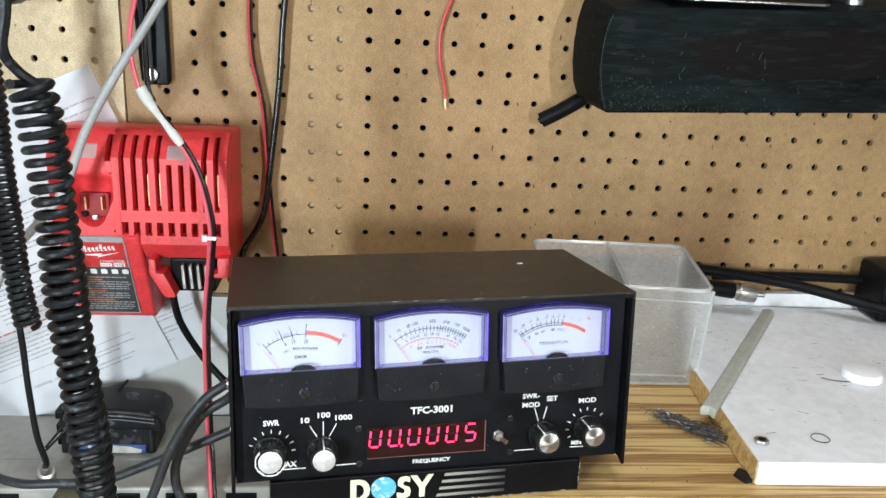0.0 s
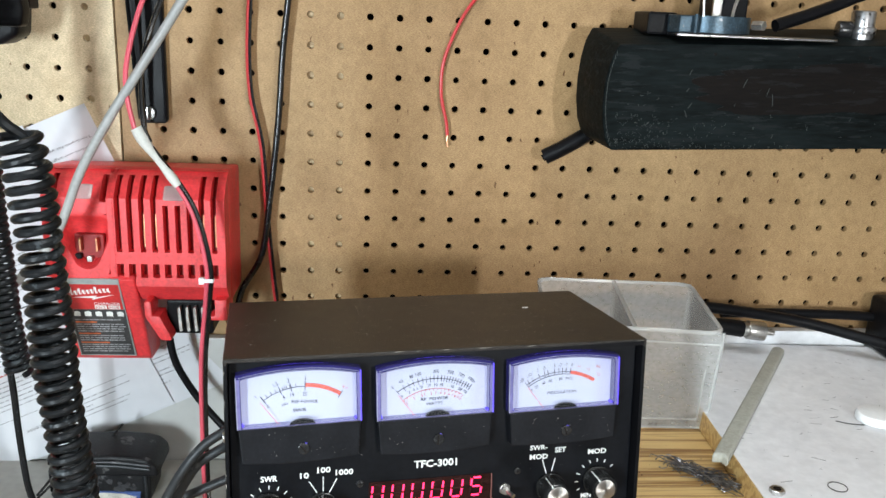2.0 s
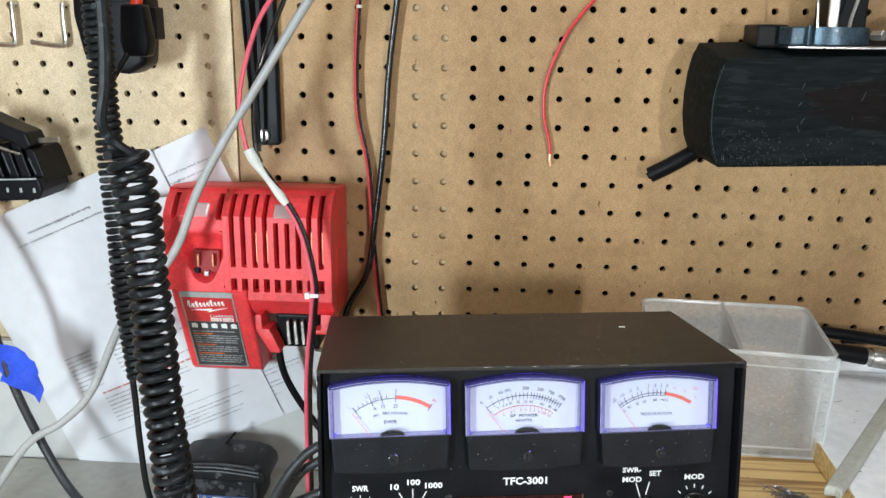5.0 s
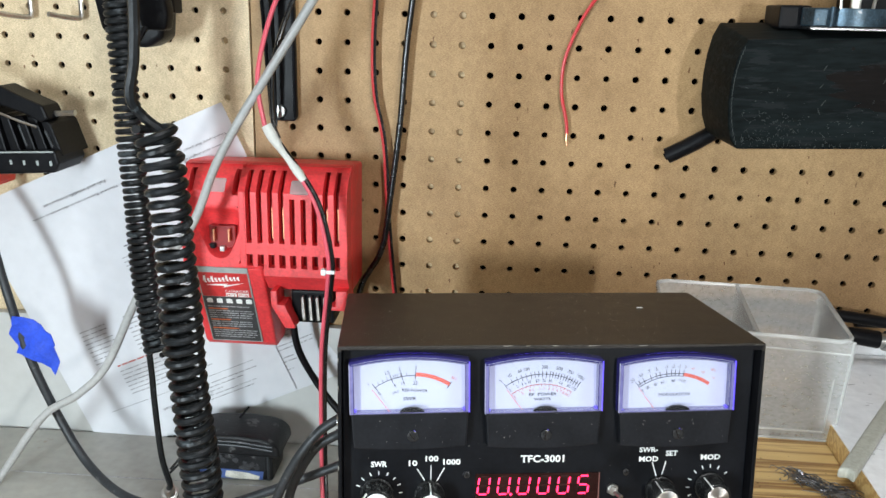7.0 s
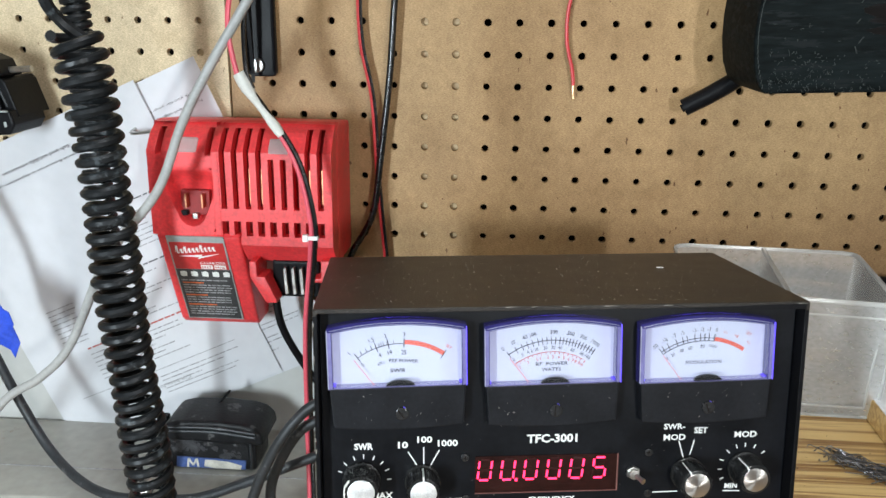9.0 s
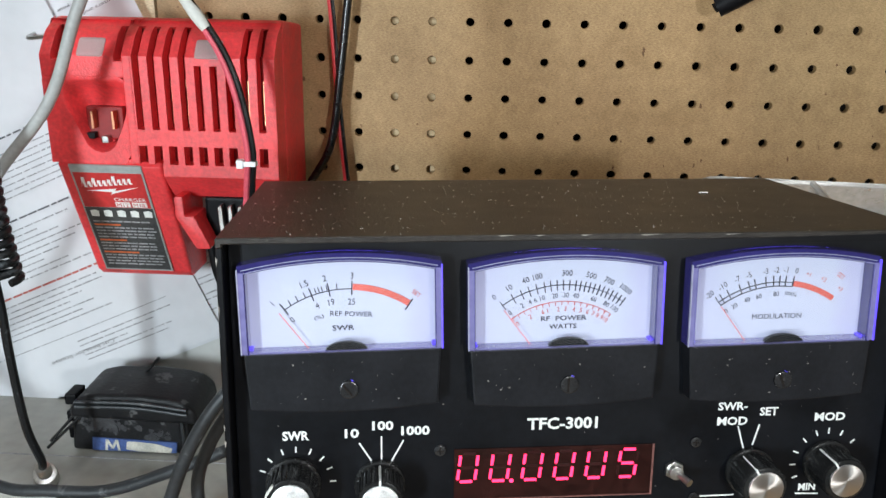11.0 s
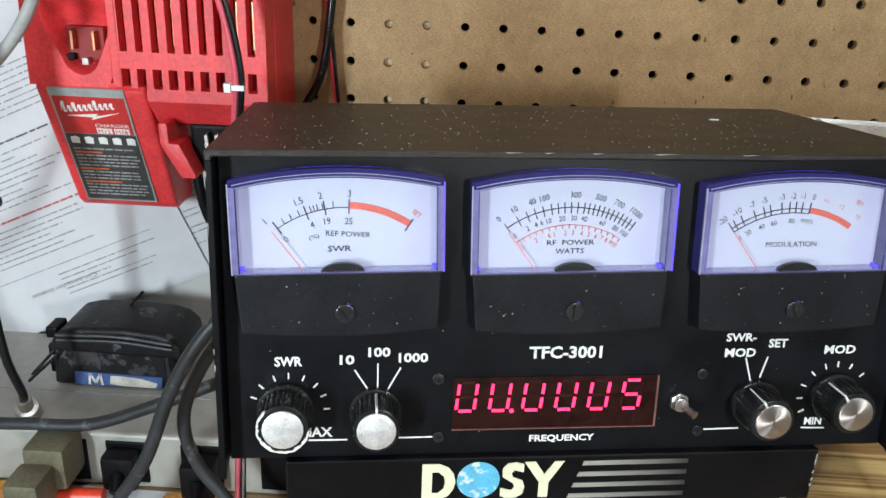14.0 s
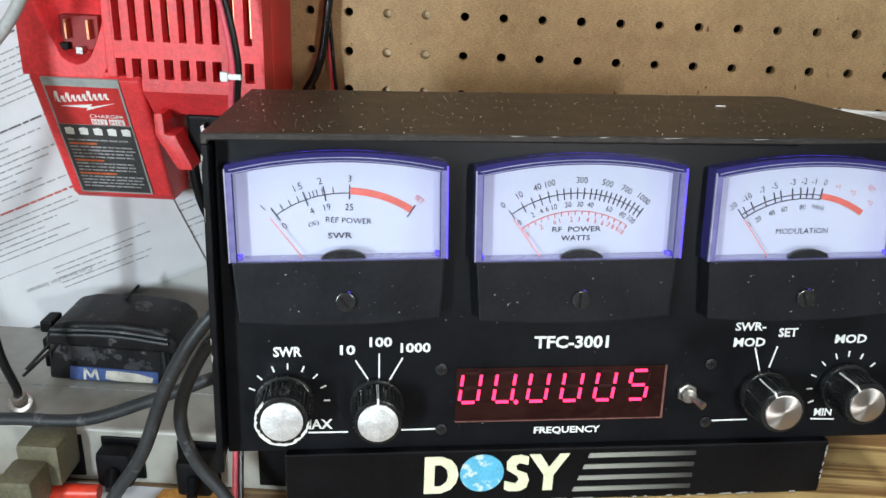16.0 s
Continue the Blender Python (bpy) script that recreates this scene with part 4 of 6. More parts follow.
# ---- the battery charger on the wall ----
charger = thing("battery_charger", "red dual battery charger hung on the pegboard", "battery charger", Matrix.Translation((-0.188, 0, 0.985)))
FRONT = -0.0765
part("shell", prism([(-0.003, 0.0845), (-0.050, 0.0895), (-0.0570, 0.0870), (-0.0590, 0.0800), (-0.0590, 0.0035), (-0.003, 0.0030)], -0.0700, 0.0120, "x", 0.003, 3), RED, charger, "textured red plastic shell", True)
part("shell", prism([(-0.003, 0.0845), (-0.050, 0.0895), (-0.0570, 0.0870), (-0.0590, 0.0800), (-0.0590, -0.018), (-0.058, -0.024), (-0.003, -0.026)], 0.0060, 0.0745, "x", 0.003, 3), RED, charger, "textured red plastic shell", True)
part("tongue", prism([(-0.003, 0.0040), (-0.0800, 0.0040), (-0.0818, 0.0020), (-0.0455, -0.081), (-0.040, -0.086), (-0.003, -0.086)], -0.0655, 0.0010, "x", 0.003, 3), RED, charger, "sloping red front", True)
# proud face with cooling slots cut down to the shell
SX0, SP = -0.0096, 0.0094
DEEP = FRONT - 0.0050
IN = FRONT + 0.016


def fold(z):
    """How far the face leans back above its upper bend and below its lower one."""
    return max(0.0, z - 0.0690) * 0.85 + max(0.0, z - 0.0820) * 1.2 + max(0.0, -0.0040 - z) * 0.9


def slotted(xs, zs, hole, back):
    """A face with rectangular openings, given by its lines and the cells that are open, with walls down to the back."""
    bm, made = bmesh.new(), {}

    def at(i, j, deep):
        if (i, j, deep) not in made:
            made[i, j, deep] = bm.verts.new((xs[i], back if deep else DEEP + fold(zs[j]), zs[j]))
        return made[i, j, deep]
    full = {(i, j) for i in range(len(xs) - 1) for j in range(len(zs) - 1) if not hole((xs[i] + xs[i + 1]) / 2, (zs[j] + zs[j + 1]) / 2)}
    for i, j in full:
        bm.faces.new((at(i, j, 0), at(i + 1, j, 0), at(i + 1, j + 1, 0), at(i, j + 1, 0)))
        for a, b, near in (((i, j), (i + 1, j), (i, j - 1)), ((i + 1, j), (i + 1, j + 1), (i + 1, j)), ((i + 1, j + 1), (i, j + 1), (i, j + 1)), ((i, j + 1), (i, j), (i - 1, j))):
            if near not in full:
                bm.faces.new((at(*a, 0), at(*b, 0), at(*b, 1), at(*a, 1)))
    bmesh.ops.recalc_face_normals(bm, faces=bm.faces[:])
    edges = [e for e in bm.edges if len(e.link_faces) == 2 and e.calc_face_angle(0) > 0.7]
    bmesh.ops.bevel(bm, geom=edges, offset=0.0008, segments=2, profile=0.6, affect="EDGES", clamp_overlap=True)
    return bm


def in_slot(x, z):
    k = round((x - SX0) / SP)
    d = abs(x - SX0 - k * SP)
    if x < 0.0019 and z < 0.0035:
        return True
    if not 0 <= k <= 8:
        return False
    tall = d < 0.0021 and 0.025 < z < (0.0640 if k in (4, 5, 6) else 0.0850)
    return tall or (d < 0.0026 and 0.0035 < z < 0.0150)


lines = sorted([-0.0162, 0.0685, 0.0744] + [SX0 + k * SP + o for k in range(9) for o in (-0.0026, -0.0021, 0.0021, 0.0026) if SX0 + k * SP + o < 0.0683])
part("grille", slotted(lines, [-0.0200, -0.0160, -0.0115, -0.0075, -0.0040, 0.0035, 0.0150, 0.0250, 0.0640, 0.0690, 0.0720, 0.0760, 0.0800, 0.0830, 0.0850, 0.0885], in_slot, IN), RED, charger, "red face with cooling slots")
# backing whose darker red carries the shade of the slots
part("slot_backing", box(-0.013, 0.0705, FRONT + 0.0045, FRONT + 0.008, 0.0015, 0.0690), RED_SHADED, charger, "inside of the slots, red darkened for shade")
part("slot_backing", prism([(-0.0700, 0.0680), (-0.0560, 0.0860), (-0.0530, 0.0860), (-0.0660, 0.0680)], -0.013, 0.0705, "x"), RED_SHADED, charger)
part("brow", slotted([-0.0680, -0.0610, -0.0565, -0.0225, -0.0180, -0.0163], [0.0560, 0.0660, 0.0690, 0.0720, 0.0760, 0.0800, 0.0830, 0.0850, 0.0885],
                     lambda x, z: 0.0660 < z < 0.0850 and (-0.0610 < x < -0.0565 or -0.0225 < x < -0.0180), IN), RED, charger, "red brow with two notches")
for k in range(9):
    if k in (2, 3, 7, 8):
        x = SX0 + k * SP
        part("inner_contact", box(x - 0.0006, x + 0.0006, FRONT + 0.002, FRONT + 0.005, 0.028, 0.055), COPPER, charger)


# the band between the brow and the slots
band = slotted([-0.0178, -0.0126], [0.0036, 0.0250, 0.0640, 0.0690, 0.0720, 0.0760, 0.0800, 0.0830, 0.0850, 0.0884], lambda x, z: False, IN)
bmesh.ops.translate(band, vec=(0, -0.0004, 0), verts=band.verts[:])
part("face_band", band, RED, charger)

# the face round the socket
MOUTH = [(-0.0490, 0.0535), (-0.0540, 0.0510), (-0.0560, 0.0460), (-0.0545, 0.0380), (-0.0500, 0.0290), (-0.0470, 0.0220), (-0.0440, 0.0150), (-0.0400, 0.0118), (-0.0355, 0.0105), (-0.0310, 0.0115),
         (-0.0270, 0.0150), (-0.0235, 0.0220), (-0.0200, 0.0300), (-0.0172, 0.0380), (-0.0160, 0.0460), (-0.0178, 0.0510), (-0.0225, 0.0535)]


def mouth(k, y, drop):
    """The socket's outline drawn in by k towards its lower middle."""
    return [(-0.0358 + (x + 0.0358) * k, y, 0.0250 - drop + (z - 0.0250) * k) for x, z in MOUTH]


def lofted(rings, cap):
    bm = bmesh.new()
    rows = [[bm.verts.new(p) for p in ring] for ring in rings]
    n = len(rows[0])
    for a, b in zip(rows, rows[1:]):
        for k in range(n):
            bm.faces.new((a[k], a[(k + 1) % n], b[(k + 1) % n], b[k]))
    if cap:
        bm.faces.new(rows[-1])
    return bm


def frame_round(x0, x1, z0, z1, y):
    """The points where rays from the socket's middle through its outline meet a rectangle."""
    out = []
    for x, z in MOUTH:
        dx, dz = x + 0.0358, z - 0.0320
        t = min(((x1 if dx > 0 else x0) + 0.0358) / dx if abs(dx) > 1e-6 else 9e9, ((z1 if dz > 0 else z0) - 0.0320) / dz if abs(dz) > 1e-6 else 9e9)
        out.append((-0.0358 + dx * t, y, 0.0320 + dz * t))
    return out


EDGE = frame_round(-0.0680, -0.0150, 0.0030, 0.0562, DEEP)
part("socket_block", lofted([[(x, IN, z) for x, y, z in EDGE], EDGE, mouth(1.05, DEEP, 0), mouth(1.0, DEEP + 0.0010, 0), mouth(0.90, DEEP + 0.0070, 0.0005), mouth(0.62, DEEP + 0.0140, 0.0020)], True), RED, charger, "red face with a moulded battery socket", True)
for x0, x1, z0, z1 in ((-0.0680, -0.060, 0.0030, 0.0562), (-0.0170, -0.0150, 0.0030, 0.0562), (-0.068, -0.015, 0.0030, 0.0060)):
    part("face_corner", box(x0, x1, DEEP + 0.0004, IN, z0, z1, 0.0003, 1), RED, charger)
# shade of the socket floor is put into the well's darker red
part("contact_well", box(-0.0470, -0.0240, DEEP + 0.0085, DEEP + 0.016, 0.0170, 0.0370, 0.001), RED_SHADED, charger, "contact well, red darkened for shade")
for x in (-0.0420, -0.0290):
    part("contact", box(x, x + 0.0016, DEEP + 0.0030, DEEP + 0.012, 0.0240, 0.0350, 0.0003), COPPER, charger)
part("contact", box(-0.0370, -0.0325, DEEP + 0.0035, DEEP + 0.010, 0.0150, 0.0195, 0.0008), STEEL, charger, "bright contact")
part("contact", box(-0.0460, -0.0410, DEEP + 0.0040, DEEP + 0.010, 0.0175, 0.0215, 0.0006), BLACK, charger)
LAMP = clear("lamp_plastic", (0.95, 0.95, 0.95), 0.72, 0.1)
for x in (-0.0370, 0.0345):
    part("indicator_light", box(x - 0.0085, x + 0.0085, DEEP - 0.0018, FRONT + 0.002, 0.0665, 0.0800, 0.0022, 2, Matrix.Translation((0, -0.0795, 0.067)) @ Matrix.Rotation(-0.70, 4, "X") @ Matrix.Translation((0, 0.0795, -0.067))), LAMP, charger, "clear indicator window")

# label on the slope: a plane from its upper to its lower edge
TILT_L = math.atan2(0.0355, 0.0825)
LAB = Matrix.Translation((-0.0345, -0.0826, 0.0030)) @ Matrix.Rotation(TILT_L, 4, "X")


def on_label(bm):
    bm.transform(LAB)
    return bm


LL = 0.0898
label_plate = part("label_plate", on_label(prism([(-0.0235, -0.001), (0.0225, -0.001), (0.0235, -LL), (-0.0235, -LL)], -0.0006, 0.0008, "y")), GREY_LABEL, charger, "grey-edged printed label")
part("red_field", on_label(box(-0.0222, 0.0215, -0.0009, -0.0006, -0.034, -0.0065)), RED_LABEL, label_plate)
part("black_field", on_label(box(-0.0224, 0.0222, -0.0009, -0.0006, -LL + 0.0015, -0.0345)), BLACK_LABEL, label_plate)
rng = random.Random(11)
# script logo as a plain slanted swash and bolt
for k in range(10):
    a, h = -0.0190 + k * 0.0033, (0.0075, 0.0040, 0.0060, 0.0042, 0.0040, 0.0044, 0.0066, 0.0040, 0.0042, 0.0040)[k]
    z = -0.0175 + k * 0.00035
    part("logo_stroke", on_label(prism([(a, z), (a + 0.0012, z + h), (a + 0.0030, z + h), (a + 0.0027, z + 0.0008), (a + 0.0036, z + 0.0004), (a + 0.0034, z - 0.0003), (a + 0.0016, z - 0.0002), (a + 0.0014, z + h * 0.6)], -0.0012, -0.0009, "y")), LETTER, label_plate)
part("logo_bolt", on_label(prism([(-0.0165, -0.0205), (0.0030, -0.0185), (0.0012, -0.0205), (0.0165, -0.0172), (-0.0020, -0.0232), (-0.0004, -0.0212)], -0.0012, -0.0009, "y")), LETTER, label_plate, "white logo bolt")
tx = lettering("label_text", "CHARGER", -0.001, 0.020, -0.0285, -0.0258, -0.0009, LETTER, label_plate, 0, 0.0003)
tx.data.transform(LAB)
for t, a in (("M12", 0.0), ("M18", 0.0108)):
    part("text_box", on_label(prism([(a - 0.0010, -0.0335), (a - 0.0010, -0.0295), (a + 0.0085, -0.0295), (a + 0.0085, -0.0335)], -0.0011, -0.0009, "y")), LETTER, label_plate)
    tx = lettering("label_text", t, a, a + 0.0075, -0.0330, -0.0300, -0.0011, RED_LABEL, label_plate, 0, 0.0003)
    tx.data.transform(LAB)
for k in range(5):
    x = -0.0195 + k * 0.0088
    part("pictogram", on_label(prism([(x, -0.0415), (x, -0.0370), (x + 0.0035, -0.0362), (x + 0.0055, -0.0375), (x + 0.0050, -0.0418)], -0.0012, -0.0009, "y")), LETTER, label_plate)
for row in range(15):
    z = -0.0455 - row * 0.0027
    if row in (1, 6, 10):
        part("print_bar", on_label(box(-0.0200, -0.0200 + rng.uniform(0.016, 0.024), -0.0011, -0.0009, z - 0.0013, z)), ORANGE, label_plate)
        continue
    x = -0.0200
    while x < 0.017:
        w = rng.uniform(0.002, 0.008)
        part("print_bar", on_label(box(x, min(x + w, 0.0205), -0.0011, -0.0009, z - 0.0010, z)), INK_GREY, label_plate)
        x += w + 0.0009

# sliding dock for the larger battery
dock = part("dock", box(0.022, 0.060, -0.0690, -0.030, -0.0500, -0.020, 0.002), BLACK, charger, "black battery dock")
part("dock_arm", prism([(0.0080, -0.0160), (0.0135, -0.0160), (0.0140, -0.0285), (0.0200, -0.0285), (0.0285, -0.0470), (0.0290, -0.0500), (0.0200, -0.0500), (0.0080, -0.0290)], -0.0850, -0.062, "y", 0.0014), RED, charger, "red dock rail", True)
part("dock_arm", prism([(0.0640, -0.0150), (0.0740, -0.0150), (0.0740, -0.0330), (0.0560, -0.0330), (0.0560, -0.0300), (0.0640, -0.0290)], -0.0820, -0.050, "y", 0.0012), RED, charger, "red dock rail", True)
for k in range(4):
    x = 0.0320 + k * 0.0064
    part("blade", prism([(x, -0.0250), (x + 0.0024, -0.0235), (x + 0.0032, -0.036), (x + 0.0038, -0.0455), (x + 0.0012, -0.0462), (x + 0.0004, -0.036)], -0.0745, -0.068, "y", 0.0003, 1), STEEL, dock, "steel contact blade")
part("cord", tube([(0.019, -0.050, -0.045), (0.019, -0.052, -0.060), (0.024, -0.052, -0.086), (0.040, -0.05, -0.118), (0.062, -0.06, -0.140), (0.09, -0.07, -0.165)], 0.0033, 10), RUBBER, charger, "black mains cord", True)


# ---- on the raised shelf ----
# clear divided bin
bin_ = thing("parts_bin", "clear milky plastic divided parts bin, empty", "bin")
B = [(0.139, -0.160), (0.270, -0.178), (0.287, -0.061), (0.152, -0.050)]
FOOT = [(0.146, -0.150), (0.2755, -0.156), (0.283, -0.066), (0.156, -0.056)]
BL, BH = 0.8918, 0.9830


def low_at(p):
    """The foot of the wall under a point of the rim: along the front, or along the back."""
    k = (p[0] - B[0][0]) / (B[1][0] - B[0][0]) if p[1] < -0.12 else (p[0] - B[3][0]) / (B[2][0] - B[3][0])
    a, b = (FOOT[0], FOOT[1]) if p[1] < -0.12 else (FOOT[3], FOOT[2])
    return (a[0] + (b[0] - a[0]) * k, a[1] + (b[1] - a[1]) * k)


def wall_quad(a, b, t=0.0013):
    """A bin wall between two upper corners, drawn in towards its foot, with a thickness."""
    la, lb = low_at(a), low_at(b)
    n = Vector((-(b[1] - a[1]), b[0] - a[0])).normalized() * t
    bm = bmesh.new()
    f = [bm.verts.new(v) for v in ((*la, BL), (*lb, BL), (*b, BH), (*a, BH))]
    g = [bm.verts.new(v) for v in ((la[0] + n.x, la[1] + n.y, BL), (lb[0] + n.x, lb[1] + n.y, BL), (b[0] + n.x, b[1] + n.y, BH), (a[0] + n.x, a[1] + n.y, BH))]
    bm.faces.new(f)
    bm.faces.new(g[::-1])
    for k in range(4):
        bm.faces.new((f[k], g[k], g[(k + 1) % 4], f[(k + 1) % 4]))
    return bm


for k in range(4):
    part("side_wall", wall_quad(B[k], B[(k + 1) % 4]), MILKY, bin_)
part("divider", wall_quad((0.2050, -0.169), (0.2190, -0.0555)), MILKY, bin_)
part("base", prism([low_at(p) for p in B], BL, BL + 0.0015, "z"), MILKY, bin_)
rim_line = [Vector((*p, BH)) for p in (B[0], B[1], B[2], B[3])]
corners = []
for k in range(4):
    p, a, b = rim_line[k], rim_line[k - 1], rim_line[(k + 1) % 4]
    corners += [p + (a - p).normalized() * 0.010, p + (a - p).normalized() * 0.003 + (b - p).normalized() * 0.003, p + (b - p).normalized() * 0.010]
part("rim", sweep(corners + corners[:2], 0.0017, 8), MILKY_RIM, bin_, "thick rolled rim", True)
part("divider_rim", tube([(0.2050, -0.169, BH), (0.212, -0.112, BH), (0.2190, -0.0555, BH)], 0.0018, 8), MILKY_RIM, bin_, "", True)
for p in B[:3]:
    part("corner_rib", tube([(*p, BH), ((p[0] + low_at(p)[0]) / 2, (p[1] + low_at(p)[1]) / 2, (BL + BH) / 2), (*low_at(p), BL + 0.001)], 0.0013, 6), MILKY_RIM, bin_, "", True)
# label holder moulded on the front and the foot edge
part("front_ledge", tube([(0.141, -0.1595, BH - 0.010), (0.205, -0.1680, BH - 0.010), (0.2695, -0.1765, BH - 0.010)], 0.0008, 6), MILKY_RIM, bin_)
part("front_ledge", tube([(0.155, -0.1525, BL + 0.010), (0.210, -0.1560, BL + 0.010), (0.266, -0.1590, BL + 0.010)], 0.0009, 6), MILKY_RIM, bin_)
part("front_ledge", tube([(0.266, -0.1590, BL + 0.010), (0.2640, -0.1660, 0.935), (0.2630, -0.1710, 0.962)], 0.0009, 6), MILKY_RIM, bin_)
part("foot_edge", tube([(*FOOT[0], BL + 0.0012), (*FOOT[1], BL + 0.0012), (*FOOT[2], BL + 0.0012)], 0.0011, 6, 1), MILKY_RIM, bin_)

for ob in bin_.children:
    ob.visible_shadow = False

TOPZ = 0.9092
d = Vector((0.135, 0.194, 0)).normalized()
n = Vector((-d.y, d.x, 0))
a = Vector((0.2500, -0.2420, 0))
stick = [a - n * 0.0055, a + d * 0.004, a + n * 0.0055, a + n * 0.0055 + d * 0.238, a + d * 0.243, a - n * 0.0055 + d * 0.238]
tagged(part("paint_stick", prism([(p.x, p.y) for p in stick], TOPZ, TOPZ + 0.008, "z", 0.0022, 3), GREY_STICK, None, "", True), "grey flat stick lying on the white board", "stick")
cap = merge(rod((0.407, -0.174, TOPZ), (0.407, -0.174, TOPZ + 0.007), 0.0165, 0.0150, 28, 0.002))
tagged(part("plastic_cap", cap, PUTTY, None, "", True), "round white plastic cap on the white board", "cap")
nut = thing("steel_nut", "small steel hex nut on the white board", "nut", Matrix.Translation((0.276, -0.276, TOPZ)))
part("body", rod((0, 0, 0), (0, 0, 0.003), 0.0052, None, 6, 0.0005), STEEL, nut)
part("bore", rod((0, 0, 0.0029), (0, 0, 0.0032), 0.0027, None, 14), SHADE_BLACK, nut)
ringline = [Vector((0.3215 + 0.0062 * math.cos(k * 0.3307), -0.2705 + 0.0062 * math.sin(k * 0.3307), TOPZ + 0.0005)) for k in range(20)]
tagged(part("wire_ring", sweep(ringline, 0.0003, 6), SCREW), "thin dark wire ring on the white board", "ring")
tagged(part("wire_offcut", tube([(0.372, -0.176, TOPZ + 0.0004), (0.380, -0.181, TOPZ + 0.0006), (0.392, -0.183, TOPZ + 0.0004)], 0.0004, 6), SCREW), "thin dark wire offcut on the white board", "wire")
rng = random.Random(21)
for k in range(90):
    x, y = rng.uniform(0.28, 0.47), rng.uniform(-0.285, -0.05)
    ang, ln = rng.uniform(-0.6, 0.5), 0.0005 + 0.009 * rng.random() ** 2
    c = Vector((math.cos(ang), math.sin(ang))) * ln
    w = rng.uniform(0.0002, 0.0007)
    part("scuff", prism([(x, y), (x + c.x, y + c.y), (x + c.x * 0.9, y + c.y * 0.9 - w), (x, y - w)], 0.90905, 0.90915, "z"), INK_GREY if k % 3 else INK, offcut)

# batten, black cables and the plug along the foot of the pegboard
tagged(part("white_batten", box(0.290, 0.560, -0.0135, -0.003, TOPZ - 0.017, TOPZ + 0.012, 0.001, 2), WHITE_PAINT), "thin white-painted batten at the back of the board", "batten")
lead = thing("coax_lead", "black coaxial lead ending in a bright screw plug", "cable")
part("sleeve", merge(rod((0.300, -0.040, 0.940), (0.350, -0.043, 0.9345), 0.0066, 0.0078, 16, 0.001), rod((0.318, -0.041, 0.938), (0.321, -0.0412, 0.9378), 0.0084, None, 16)), RUBBER, lead, "ribbed black sleeve", True)
part("collar", merge(rod((0.350, -0.043, 0.9345), (0.354, -0.0433, 0.934), 0.0068, None, 18), rod((0.354, -0.0433, 0.934), (0.3705, -0.0443, 0.9322), 0.0088, None, 18, 0.001)), STEEL, lead, "knurled bright collar", True)
part("pin", rod((0.3705, -0.0443, 0.9322), (0.380, -0.045, 0.931), 0.0022, None, 10), STEEL, lead)
part("cable", tube([(0.300, -0.040, 0.940), (0.26, -0.030, 0.942), (0.20, -0.024, 0.935), (0.12, -0.03, 0.92), (0.05, -0.05, 0.905)], 0.0042, 10), RUBBER, lead, "", True)
for pts, r in (([(0.10, -0.020, 0.925), (0.22, -0.018, 0.952), (0.315, -0.026, 0.950), (0.412, -0.030, 0.9375), (0.500, -0.070, 0.9265), (0.60, -0.080, 0.919), (0.8, -0.08, 0.917)], 0.0052),
               ([(0.34, -0.015, 0.940), (0.41, -0.017, 0.941), (0.48, -0.020, 0.940), (0.56, -0.026, 0.935), (0.7, -0.03, 0.930)], 0.0046)):
    tagged(part("black_cable", tube(pts, r, 10), RUBBER, None, "", True), "thick black cable lying along the foot of the pegboard", "cable")
adapter = thing("power_adapter", "black moulded power adapter behind the white board", "adapter")
part("body", box(0.489, 0.57, -0.060, -0.012, 0.910, 0.961, 0.005, 3), BLACK, adapter, "", True)
part("ridge", box(0.495, 0.552, -0.066, -0.060, 0.935, 0.955, 0.002, 2), BLACK, adapter)

# steel wire clippings
heap = random.Random(8)
clip = []
for k in range(95):
    c = Vector((0.2280, -0.2100, 0)).lerp(Vector((0.2640, -0.2470, 0)), heap.random())
    c += Vector((heap.gauss(0, 0.0026), heap.gauss(0, 0.0026), 0))
    ang = heap.gauss(-0.78, 0.32)
    ln = heap.uniform(0.005, 0.012)
    dd = Vector((math.cos(ang), math.sin(ang), 0)) * ln
    z = 0.8916 + heap.uniform(0, 0.0045)
    bend = Vector((heap.gauss(0, 0.003), heap.gauss(0, 0.003), heap.uniform(0, 0.003)))
    clip.append(tube([c - dd + Vector((0, 0, z)), c + bend + Vector((0, 0, z + 0.001)), c + dd + Vector((0, 0, max(0.8916, z - 0.001)))], 0.00033, 4, 4))
for k in range(16):
    c = Vector((0.2285, -0.2135, 0.8920)).lerp(Vector((0.2560, -0.2440, 0.8925)), heap.choice((0.0, 0.08, 0.9, 1.0, 0.5))) + Vector((heap.gauss(0, 0.003), heap.gauss(0, 0.003), 0))
    r, a0 = heap.uniform(0.002, 0.0036), heap.uniform(0, 6)
    clip.append(sweep([c + Vector((r * math.cos(a0 + 0.45 * j), r * math.sin(a0 + 0.45 * j), 0.0003 * j)) for j in range(11)], 0.00033, 4))
tagged(part("wire_clippings", merge(*clip), CLIP_WIRE, None, "", True), "small heap of bent steel wire clippings on the pine shelf", "wire clippings", kind="stuff")
crumb = [box(x, x + w, y, y + w * 0.8, 0.8911, 0.8911 + w * 0.6) for x, y, w in [(0.150 + 0.11 * heap.random(), -0.300 + 0.13 * heap.random(), 0.0003 + 0.0007 * heap.random() ** 2) for k in range(40)]]
tagged(part("crumbs", merge(*crumb), SCREW), "dark crumbs and solder bits on the pine shelf", "crumbs", kind="stuff")
